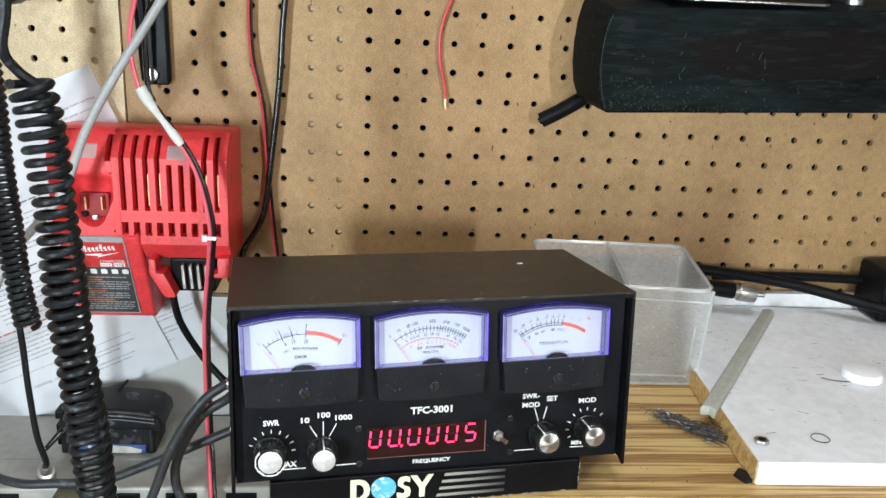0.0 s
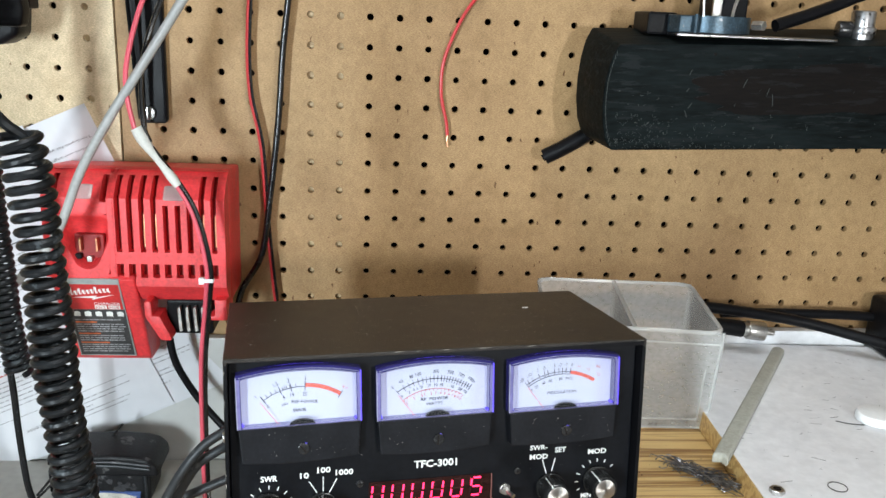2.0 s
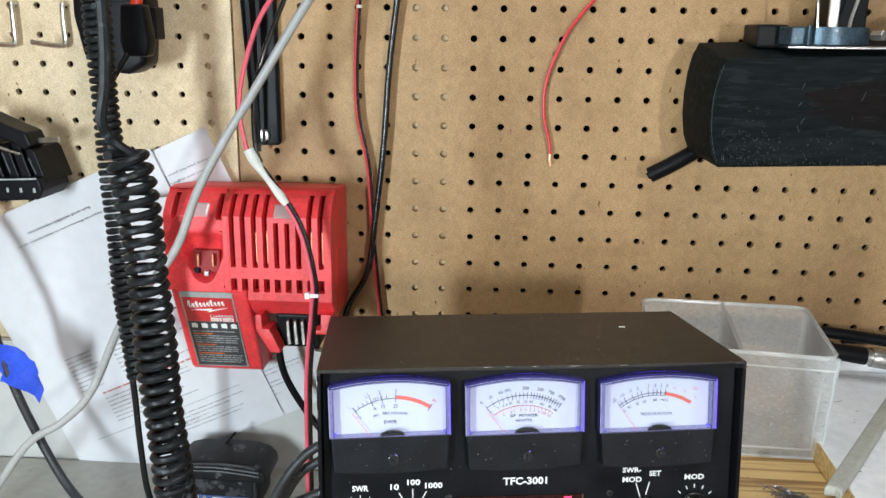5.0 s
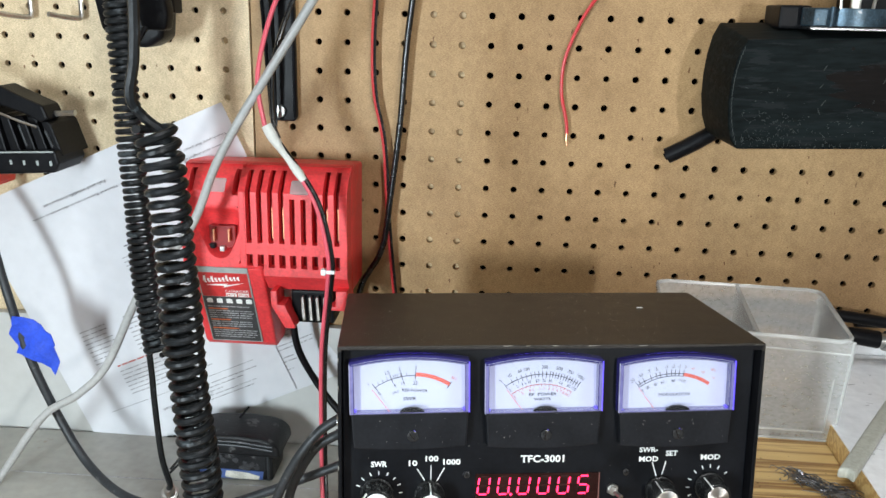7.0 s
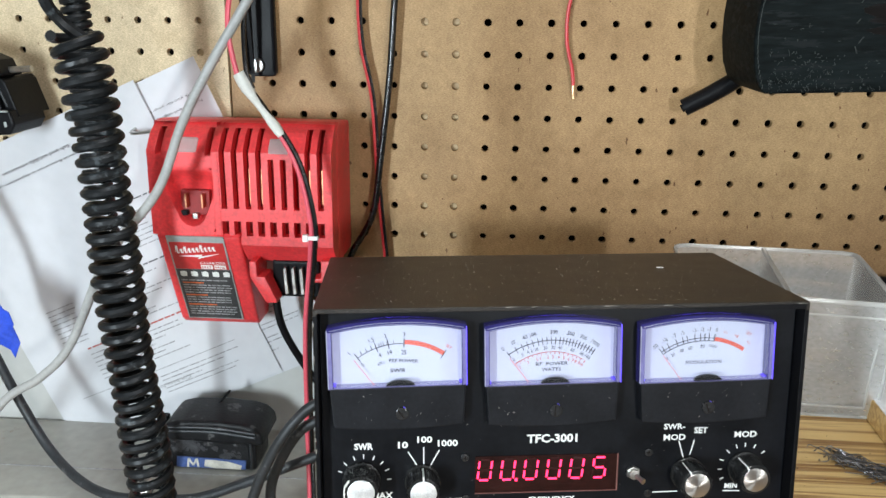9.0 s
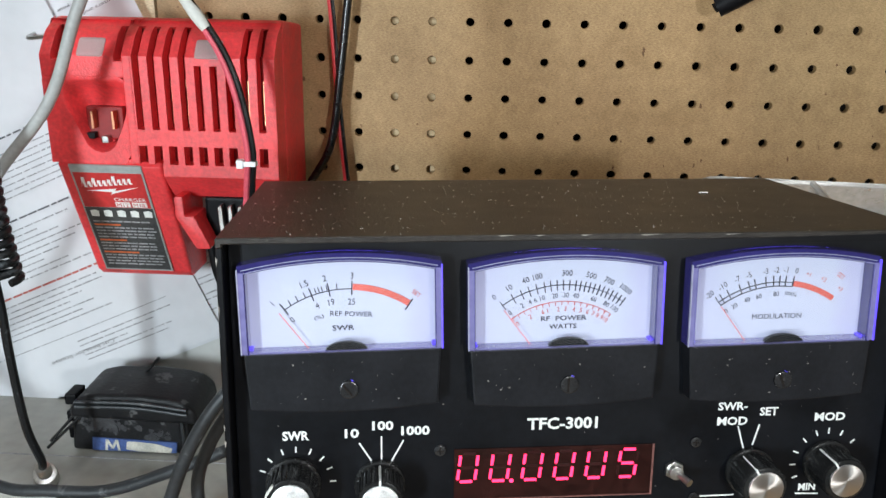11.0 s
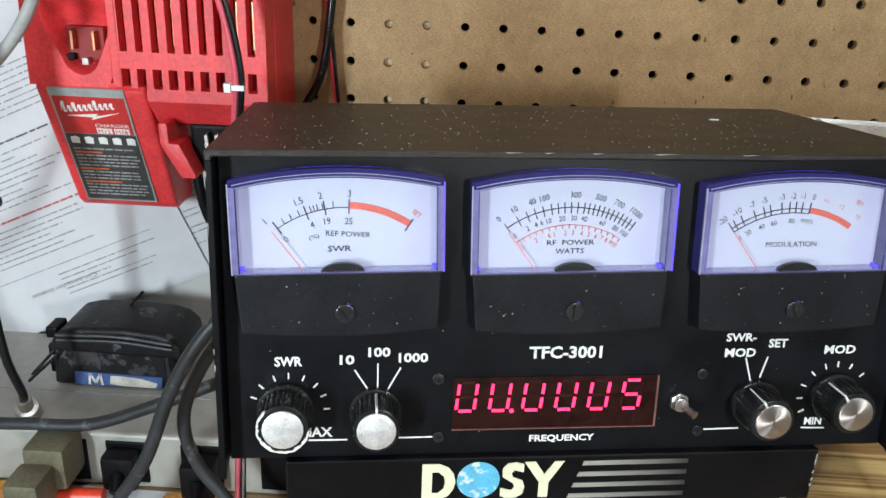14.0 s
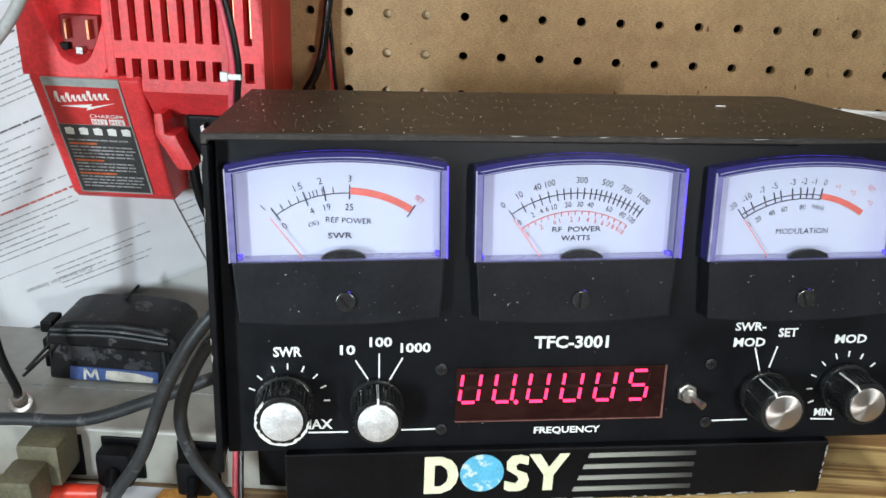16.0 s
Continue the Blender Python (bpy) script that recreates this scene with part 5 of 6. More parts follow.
tagged(part("rubber_scrap", prism([(0.2535, -0.2890), (0.2600, -0.2815), (0.2685, -0.2890), (0.2670, -0.2960), (0.2580, -0.2985)], 0.8912, 0.8935, "z", 0.0006), CASE), "torn scrap of black rubber beside the board", "scrap")

# ---- the black bar hung on the pegboard ----
bar = thing("painted_bar", "scuffed dark painted bar hung on the pegboard", "bar", Matrix.Translation((0.19, 0, 1.105)) @ Matrix.Rotation(math.radians(-1.9), 4, "Y"))
near_end = [(0.0064, 0.0830), (0.0020, 0.0750), (-0.0015, 0.0640), (-0.0038, 0.0500), (-0.0045, 0.0360), (-0.0035, 0.0200), (-0.0005, 0.0075), (0.0044, 0.0005)]
far_end = [(-0.0010, 0.0945), (-0.0062, 0.0840), (-0.0095, 0.0700), (-0.0115, 0.0530), (-0.0118, 0.0360), (-0.0100, 0.0190), (-0.0055, 0.0060), (0.0030, 0.0005)]
bb = bmesh.new()
rings = [[bb.verts.new((x, y, z)) for x, z in pts] for pts, y in ((near_end + [(0.80, 0.0005), (0.80, 0.0830)], -0.0926), (far_end + [(0.80, 0.0005), (0.80, 0.0945)], -0.030))]
for k in range(10):
    bb.faces.new((rings[0][k], rings[0][(k + 1) % 10], rings[1][(k + 1) % 10], rings[1][k]))
bb.faces.new(rings[0])
bb.faces.new(rings[1])
bmesh.ops.recalc_face_normals(bb, faces=bb.faces[:])
bmesh.ops.bevel(bb, geom=[e for e in bb.edges if e.calc_face_angle(0) > 0.5], offset=0.0018, segments=3, profile=0.6, affect="EDGES")
part("body", bb, BAR, bar, "scratched dark paint", True)
srng = random.Random(4)
stain = []
for k in range(60):
    a = 6.28318 * k / 60
    ragged = 1 + srng.uniform(-0.10, 0.07) + 0.05 * math.sin(a * 5)
    stain.append((0.205 + 0.138 * math.cos(a) * ragged, 0.048 + 0.0215 * math.sin(a) * ragged + 0.002 * math.sin(a * 3)))
part("stain", prism(stain, -0.09275, -0.0926, "y"), BAR_STAIN_HOLE, bar, "dark brown stain on the front")
for k in range(40):
    x, z = 0.005 + 0.24 * srng.random() ** 1.6, 0.003 + 0.05 * srng.random() ** 1.5
    ln, w = srng.uniform(0.0004, 0.0030), srng.uniform(0.00012, 0.0003)
    ang = srng.choice((1.4, 1.6, 0.1, 0.0, 1.2)) + srng.gauss(0, 0.25)
    part("scratch", stroke((x, z), (x + ln * math.cos(ang), z + ln * math.sin(ang)), w, -0.0926, 0.0003), BAR_SCUFF, bar)
for x, z, ln in ((0.064, 0.027, 0.005), (0.0645, 0.034, 0.004), (0.062, 0.047, 0.003), (0.0635, 0.060, 0.004), (0.128, 0.044, 0.006), (0.108, 0.050, 0.007), (0.134, 0.036, 0.009)):
    part("scratch", stroke((x, z), (x + srng.uniform(-0.002, 0.003), z + ln), 0.0004, -0.0926, 0.0003), BAR_SCUFF, bar)
# paint rubbed thin along the front edges, and a dusty patch at the low corner
rub = []
for k in range(260):
    if k < 190:
        x, z = srng.gauss(0.030 + 0.05 * (k % 5 == 0), 0.016), abs(srng.gauss(0.012, 0.011)) + 0.002
    else:
        x, z = srng.uniform(0.006, 0.15), 0.0012 + 0.003 * srng.random() ** 2
    x = max(x, 0.007)
    ln, ang = 0.0003 + 0.0022 * srng.random() ** 2, srng.gauss(1.4, 0.7)
    rub.append(stroke((x, z), (x + ln * math.cos(ang), z + ln * math.sin(ang)), srng.uniform(0.00012, 0.00035), -0.0926, 0.0003))
for k in range(22):
    z = 0.004 + 0.0034 * k
    bow = 0.0085 * (abs(z - 0.038) / 0.042) ** 2.2
    rub.append(stroke((-0.0024 + bow, z), (-0.0022 + bow, z + 0.0030), 0.00035, -0.0925, 0.0003))
tagged(part("rubbed_paint", merge(*rub), BAR_SCUFF, bar, "pale rubbed paint and dust"), kind="stuff")
# nail holes as flat discs, the shade inside put into their dark colour
for x, z in ((0.083, 0.076), (0.152, 0.075), (0.21, 0.074)):
    part("nail_hole", disc(x, z, 0.0013, -0.0928, -0.0922, 12), BAR_STAIN_HOLE, bar)
tail = thing("rubber_tail", "short black rubber tube behind the dark bar", "tube")
part("tube", merge(tube([(0.1560, -0.0200, 1.0865), (0.175, -0.024, 1.098), (0.198, -0.027, 1.114), (0.215, -0.028, 1.13)], 0.0068, 12)), RUBBER, tail, "", True)
part("bore", rod((0.1545, -0.0197, 1.0855), (0.1562, -0.0201, 1.0867), 0.0032, None, 12), SHADE_BLACK, tail)

pole = thing("upright_pole", "black square pole with a pale side and paper label", "pole")
part("tube", box(0.2758, 0.3050, -0.062, -0.030, 1.190, 1.75, 0.002), BLACK, pole)
part("pale_strip", box(0.2755, 0.2830, -0.0632, -0.0600, 1.200, 1.75, 0.0008), STEEL, pole, "pale bare metal edge")
part("paper_label", box(0.2765, 0.2985, -0.0640, -0.0618, 1.249, 1.30), PAPER, pole, "white paper label")
for k in range(3):
    part("print_bar", box(0.2835, 0.2965, -0.0644, -0.0640, 1.254 + k * 0.0035, 1.2552 + k * 0.0035), INK, pole)
clamp = thing("hose_clamp", "steel band clamp round the upright pole", "clamp")
band = []
for rr in (0.0310, 0.0295):
    band.append([(0.2785 + rr * math.cos(6.28318 * k / 36), -0.056 + rr * 0.85 * math.sin(6.28318 * k / 36)) for k in range(36)])
bb = bmesh.new()
rings = [[bb.verts.new((*p, z)) for p in pts] for pts, z in ((band[0], 1.1995), (band[0], 1.2125), (band[1], 1.2125), (band[1], 1.1995))]
for q in range(4):
    for k in range(36):
        bb.faces.new((rings[q][k], rings[q][(k + 1) % 36], rings[(q + 1) % 4][(k + 1) % 36], rings[(q + 1) % 4][k]))
part("band", bb, BLUED, clamp, "", True)
part("worm_housing", prism([(0.2365, -0.072), (0.2420, -0.084), (0.2560, -0.084), (0.2560, -0.060), (0.2400, -0.060)], 1.1990, 1.2125, "z", 0.0012), BLUED, clamp)
part("worm_screw", rod((0.2535, -0.0875, 1.1990), (0.2535, -0.0875, 1.2135), 0.0018, None, 10, 0.0004), BLUED, clamp)
part("bolt", rod((0.305, -0.076, 1.2065), (0.3105, -0.084, 1.2068), 0.0040, None, 6, 0.0006), STEEL, clamp)
part("wire_handle", tube([(0.2618, -0.080, 1.2120), (0.2607, -0.080, 1.225), (0.2612, -0.079, 1.2345), (0.272, -0.078, 1.2362), (0.2860, -0.078, 1.2385), (0.2895, -0.079, 1.234), (0.2862, -0.080, 1.220), (0.2848, -0.081, 1.2125)], 0.0012, 8, 5), STEEL, clamp, "bent bright wire", True)
part("foot_plate", prism([(0.238, -0.092), (0.330, -0.094), (0.366, -0.090), (0.372, -0.086), (0.33, -0.05), (0.24, -0.05)], 1.1965, 1.1985, "z", 0.0006), CLIPPING, clamp, "thin bright metal plate")
part("dark_plate", box(0.222, 0.246, -0.066, -0.026, 1.1965, 1.214, 0.002), BLACK, clamp)
tagged(part("black_cable", tube([(0.326, -0.070, 1.207), (0.345, -0.066, 1.213), (0.372, -0.06, 1.222), (0.42, -0.055, 1.240), (0.50, -0.05, 1.255)], 0.0052, 10), RUBBER, None, "", True), "black cable leaving the band clamp", "cable")
plug = thing("chrome_socket", "short chrome socket standing on the dark bar", "socket")
part("body", merge(rod((0.404, -0.062, 1.1945), (0.404, -0.062, 1.222), 0.0095, None, 20, 0.0015), rod((0.404, -0.062, 1.203), (0.404, -0.062, 1.209), 0.0112, None, 20, 0.001)), CLIPPING, plug, "", True)
part("collar", rod((0.385, -0.058, 1.206), (0.396, -0.060, 1.206), 0.0075, None, 16, 0.001), SCREW, plug, "", True)


# ---- left of the charger and along the wall ----
bracket = thing("shelf_bracket", "black slotted steel shelf bracket on the pegboard", "bracket")
part("channel", prism([(-0.1960, 1.1070), (-0.1935, 1.1040), (-0.1745, 1.1040), (-0.1720, 1.1070), (-0.1720, 1.75), (-0.2060, 1.75), (-0.2060, 1.29)], -0.0075, -0.001, "y", 0.0012), BLACK, bracket)
for a, b in (((-0.1950, 1.108), (-0.2050, 1.29)), ((-0.1732, 1.108), (-0.1732, 1.29))):
    part("flange", tube([(a[0], -0.0085, a[1]), ((a[0] + b[0]) / 2, -0.0085, (a[1] + b[1]) / 2), (b[0], -0.0085, b[1])], 0.0016, 6, 4), BLACK, bracket)
part("web", prism([(-0.0200, 1.100), (-0.0195, 1.104), (-0.045, 1.26), (-0.075, 1.33), (-0.0200, 1.33)], -0.1895, -0.1865, "x"), BLACK, bracket)
part("bolt", merge(rod((-0.187, -0.0115, 1.113), (-0.187, -0.0060, 1.113), 0.0058, None, 14, 0.001)), STEEL, bracket, "bright bolt head", True)

box_radio = thing("radio_case", "black metal radio case above the bench", "radio")
part("case", box(-0.163, 0.003, -0.300, -0.135, 1.256, 1.315, 0.0015), ENAMEL_TOP, box_radio)
part("chassis_screw", merge(rod((-0.06, -0.16, 1.2535), (-0.06, -0.16, 1.2562), 0.004, None, 14, 0.0005)), STEEL, box_radio)
part("seam", box(-0.160, 0.000, -0.142, -0.1405, 1.2555, 1.2562), SHADE_BLACK, box_radio)


def twin(name, label, left_pts, material_a, material_b, r, gap, y_shift=0.0):
    t = thing(name, label, "wire")
    part("red_core", tube([(x - gap, y, z) for x, y, z in left_pts], r, 8), material_a, t, "", True)
    part("black_core", tube([(x + gap, y + y_shift, z) for x, y, z in left_pts], r, 8), material_b, t, "", True)
    return t


Y = -0.12
pair = twin("twin_wire", "red and black twin wire hanging in front of the charger", [(-0.1630, Y, 1.1060), (-0.155, Y, 1.096), (-0.131, Y, 1.058), (-0.1205, Y, 1.014), (-0.1215, Y, 0.985), (-0.127, Y, 0.93), (-0.1285, Y, 0.856), (-0.124, Y - 0.02, 0.800), (-0.112, Y - 0.07, 0.755), (-0.09, Y - 0.10, 0.7475)], WIRE_PINK, WIRE_BLACK, 0.0018, 0.0017)
part("red_core", tube([(-0.115, Y, 1.285), (-0.138, Y, 1.240), (-0.1585, Y, 1.207), (-0.1735, Y, 1.156), (-0.1700, Y, 1.118), (-0.1640, Y, 1.104)], 0.0019, 8), WIRE_PINK, pair, "", True)
part("black_core", tube([(-0.118, Y + 0.01, 1.285), (-0.134, Y + 0.012, 1.240), (-0.1560, Y + 0.012, 1.190), (-0.1640, Y + 0.006, 1.156), (-0.1630, Y, 1.120), (-0.1590, Y, 1.106)], 0.0019, 8), WIRE_BLACK, pair, "", True)
part("tape_wrap", tube([(-0.1680, Y, 1.1165), (-0.1610, Y, 1.1035), (-0.1500, Y, 1.088), (-0.1400, Y, 1.074)], lambda k: 0.0046 - 0.0018 * k + 0.0007 * math.sin(k * 9), 10), TAPE_WHITE, pair, "white tape wrapped round the joint", True)
part("cable_tie", merge(box(-0.1265, -0.1165, Y - 0.0026, Y + 0.0026, 0.9985, 1.0015, 0.0006), box(-0.1275, -0.1235, Y - 0.0036, Y + 0.001, 0.9975, 1.0025, 0.0006)), PUTTY, pair, "white cable tie")

tagged(part("grey_cable", tube([(-0.075, Y, 1.300), (-0.102, Y, 1.252), (-0.131, Y, 1.208), (-0.165, Y, 1.156), (-0.190, Y, 1.118), (-0.211, Y, 1.081), (-0.2335, Y, 1.031), (-0.276, Y, 0.980), (-0.312, Y, 0.910), (-0.340, Y, 0.880), (-0.376, Y, 0.855), (-0.424, Y, 0.790), (-0.46, Y, 0.7490)], 0.0034, 12), CABLE_GREY, None, "", True), "grey round cable looping past the charger", "cable")

pair2 = twin("speaker_wire", "thin red and black wire pair hanging on the pegboard", [(-0.100, -0.014, 1.32), (-0.098, -0.013, 1.257), (-0.0985, -0.012, 1.230), (-0.102, -0.010, 1.174), (-0.1005, -0.010, 1.131), (-0.092, -0.010, 1.086), (-0.088, -0.010, 1.017), (-0.084, -0.010, 0.969), (-0.08, -0.010, 0.93)], WIRE_RED, WIRE_BLACK, 0.0013, 0.0012, -0.001)
part("connector", merge(box(-0.1015, -0.0945, -0.017, -0.009, 1.240, 1.258, 0.001), box(-0.100, -0.096, -0.016, -0.010, 1.224, 1.2265, 0.0004)), TAPE_WHITE, pair2, "small white connector")
tagged(part("black_lead", tube([(-0.055, -0.016, 1.32), (-0.062, -0.015, 1.257), (-0.0725, -0.013, 1.175), (-0.0775, -0.013, 1.110), (-0.0855, -0.0135, 1.042), (-0.0935, -0.014, 0.990), (-0.112, -0.013, 0.955), (-0.120, -0.012, 0.92)], 0.0028, 10), WIRE_BLACK, None, "", True), "thin black lead hanging on the pegboard", "cable")
wire = thing("red_wire", "single red wire with a bare copper tip", "wire")
part("insulation", tube([(0.166, -0.007, 1.2753), (0.1422, -0.007, 1.2583), (0.1194, -0.007, 1.2503), (0.0953, -0.007, 1.226), (0.0781, -0.007, 1.2016), (0.0644, -0.007, 1.1669), (0.0628, -0.007, 1.1375), (0.0683, -0.007, 1.1132), (0.0698, -0.007, 1.1012)], 0.0015, 8), WIRE_RED, wire, "", True)
part("bare_tip", tube([(0.0698, -0.007, 1.1012), (0.0697, -0.007, 1.0962), (0.0707, -0.007, 1.0907)], 0.0009, 6), COPPER, wire, "twisted bare copper")
tagged(part("panel_screw", rod((-0.0855, -0.003, 1.2375), (-0.0855, 0.0, 1.2375), 0.0048, None, 12, 0.0008), STEEL, None, "", True), "steel screw in the pegboard", "screw")


# papers: sheets pinned askew, print as bars and the few lines that can be read
def sheet(name, label, ax, az, deg, y, seed, lines):
    m = Matrix.Translation((ax, y, az)) @ Matrix.Rotation(-math.radians(deg), 4, "Y")
    t = thing(name, label, "paper", m)
    w, h, nx, nz = 0.216, 0.279, 12, 14
    bm = bmesh.new()
    grid = [[bm.verts.new((w * i / nx, -0.003 * math.sin(i / nx * 3.1) * math.sin(j / nz * 2.2) - 0.002 * (j / nz) ** 2, -h * j / nz)) for j in range(nz + 1)] for i in range(nx + 1)]
    for i in range(nx):
        for j in range(nz):
            bm.faces.new((grid[i][j], grid[i][j + 1], grid[i + 1][j + 1], grid[i + 1][j]))
    back = bmesh.ops.extrude_face_region(bm, geom=bm.faces[:])
    for v in [v for v in back["geom"] if isinstance(v, bmesh.types.BMVert)]:
        v.co.y += 0.0003
    part("leaf", bm, PAPER, t, "", True)

    def yy(u, v):
        return -0.003 * math.sin(u / w * 3.1) * math.sin(v / h * 2.2) - 0.002 * (v / h) ** 2 - 0.0004
    r = random.Random(seed)
    for v, u0, u1, size, material in lines:
        bars = []
        u = u0
        while u < u1:
            ln = min(r.uniform(0.003, 0.012), u1 - u)
            bars.append(box(u, u + ln, yy(u, v) - 0.0003, yy(u, v), -v - size * 0.36, -v + size * 0.36))
            u += ln + r.uniform(0.0008, 0.002)
        part("print_line", merge(*bars), material, t)
    return t, yy


prng = random.Random(2)
body = []
for k in range(8):
    body.append((0.098 + k * 0.0042, 0.118, 0.118 + prng.uniform(0.05, 0.085), 0.0013, INK_GREY))
for k in range(9):
    body.append((0.150 + k * 0.0044, 0.040, 0.040 + prng.uniform(0.02, 0.035), 0.0013, INK_GREY))
    body.append((0.150 + k * 0.0044, 0.090, 0.090 + prng.uniform(0.03, 0.09), 0.0014, INK_GREY))
for k in range(7):
    body.append((0.200 + k * 0.0042, 0.060, 0.060 + prng.uniform(0.06, 0.12), 0.0013, INK_GREY))
body += [(0.0880, 0.125, 0.200, 0.0016, INK), (0.143, 0.100, 0.175, 0.0018, INK), (0.194, 0.060, 0.190, 0.0020, INK_RED), (0.236, 0.03, 0.19, 0.0008, INK_GREY)]
for k in range(5):
    body.append((0.243 + k * 0.004, 0.11, 0.11 + prng.uniform(0.03, 0.08), 0.0012, INK_GREY))
page, page_y = sheet("paper_sheet", "white printed licence sheet hung askew, upside down", -0.488, 1.012, 24.0, -0.0145, 5, body)


def upside(text, u_mid, v_mid, size, width, material, t, yfun):
    o = lettering("print_text", text, -width / 2, width / 2, -size / 2, size / 2, 0, material, t, math.pi, 0.0003)
    for vert in o.data.vertices:
        vert.co.x += u_mid
        vert.co.z -= v_mid
        vert.co.y += yfun(u_mid, v_mid) - 0.0006


upside("fish and wildlife resources", 0.105, 0.026, 0.0030, 0.068, INK, page, page_y)
upside("Natural Resources is dependent upon", 0.101, 0.034, 0.0030, 0.092, INK, page, page_y)
upside("Cut here for license", 0.110, 0.252, 0.0036, 0.055, INK_GREY, page, page_y)
page2, page2_y = sheet("paper_sheet", "white printed sheet behind another, upside down", -0.437, 1.0310, 24.2, -0.0105, 9, [(0.21 + k * 0.0042, 0.06, 0.11 + prng.uniform(0.02, 0.09), 0.0013, INK_GREY) for k in range(12)])
upside("Thank you for your license", 0.178, 0.026, 0.0028, 0.062, INK, page2, page2_y)
upside("hunters and anglers to fund", 0.176, 0.034, 0.0028, 0.062, INK, page2, page2_y)
tagged(part("wire_hook", tube([(-0.292, -0.004, 1.062), (-0.290, -0.028, 1.058), (-0.262, -0.034, 1.062), (-0.255, -0.026, 1.061)], 0.0013, 8), STEEL, None, "", True), "bent wire hook holding the papers", "hook")

# coiled cords
cord2 = thing("coiled_cord", "black coiled cord hanging in front of the papers", "cord")
part("coil", coil([(-0.266, -0.15, 1.32), (-0.265, -0.15, 1.25), (-0.264, -0.15, 1.15), (-0.262, -0.15, 1.047), (-0.260, -0.15, 0.985), (-0.2555, -0.15, 0.935)], 0.0079, 0.0023, 0.0056, 7, 12), COIL, cord2, "", True)
part("tail", tube([(-0.2610, -0.152, 0.937), (-0.261, -0.15, 0.915), (-0.2605, -0.15, 0.885), (-0.2590, -0.148, 0.840), (-0.2570, -0.141, 0.812), (-0.260, -0.136, 0.803)], 0.0026, 8), COIL, cord2, "", True)
part("plug", merge(rod((-0.2600, -0.136, 0.804), (-0.2615, -0.132, 0.796), 0.0046, None, 16, 0.0006), rod((-0.2615, -0.132, 0.796), (-0.2640, -0.126, 0.7875), 0.0075, None, 18, 0.001)), STEEL, cord2, "bright metal plug", True)
cord1 = thing("coiled_cord", "thick black coiled cord hanging close to the bench", "cord")
part("coil", coil([(-0.1391, -0.4, 1.1548), (-0.1364, -0.4, 1.1407), (-0.134, -0.4, 1.1116), (-0.1328, -0.4, 1.0801), (-0.132, -0.4, 1.0471), (-0.1289, -0.4, 1.0007), (-0.1265, -0.4, 0.9527), (-0.125, -0.4, 0.878)], 0.0078, 0.0019, 0.0058, 8, 16), COIL, cord1, "", True)
part("lead", tube([(-0.1375, -0.3929, 1.1509), (-0.1454, -0.3953, 1.158), (-0.1485, -0.4, 1.1674), (-0.1454, -0.4, 1.1847), (-0.1438, -0.4, 1.2162), (-0.1454, -0.4, 1.2791), (-0.140, -0.375, 1.300), (-0.138, -0.330, 1.296), (-0.138, -0.299, 1.288)], 0.0024, 8), COIL, cord1, "", True)

# hand microphone hung on the wall, its plug and red lead
mic = thing("hand_microphone", "black hand microphone hung on the pegboard", "microphone")
part("body", prism([(-0.320, 1.30), (-0.323, 1.215), (-0.317, 1.183), (-0.305, 1.171), (-0.280, 1.168), (-0.266, 1.176), (-0.262, 1.215), (-0.266, 1.30)], -0.070, -0.038, "y", 0.005, 3), BLACK, mic, "", True)
for k in range(7):
    part("grille_rib", box(-0.313, -0.272, -0.0715, -0.069, 1.225 + k * 0.008, 1.229 + k * 0.008, 0.0006), BLACK, mic)
part("key", box(-0.2635, -0.2570, -0.064, -0.044, 1.196, 1.222, 0.002), RUBBER, mic)
jack = thing("red_lead", "red cable ending in a black moulded boot", "cable")
part("boot", prism([(-0.2665, 1.2230), (-0.2490, 1.2230), (-0.2455, 1.1950), (-0.2480, 1.1840), (-0.2660, 1.1840), (-0.2690, 1.1950)], -0.108, -0.092, "y", 0.003, 3), BLACK, jack, "", True)
part("cable", tube([(-0.2570, -0.100, 1.220), (-0.2545, -0.100, 1.235), (-0.249, -0.100, 1.262), (-0.246, -0.100, 1.32)], 0.0048, 10), BRIGHT_RED, jack, "", True)
part("strap", tube([(-0.263, -0.108, 1.186), (-0.272, -0.128, 1.160), (-0.276, -0.140, 1.140)], 0.0022, 8), RUBBER, jack, "", True)

# chrome hooks
hook = thing("peg_hook", "bright wire peg hook in the pegboard", "hook", Matrix.Translation((-0.3625, 0, 1.1980)), "peg hooks")
part("wire", tube([(0.0, 0.003, 0.026), (0.0, -0.006, 0.027), (0.0, -0.008, 0.022), (0.0, -0.008, 0.000), (0.0, -0.0085, -0.0065), (-0.0015, -0.011, -0.0090), (-0.008, -0.022, -0.0080), (-0.0155, -0.036, -0.0055)], 0.0023, 8, 6), STEEL, hook, "", True)
copy_thing(hook, Matrix.Translation((-0.4085, 0, 1.1980)))

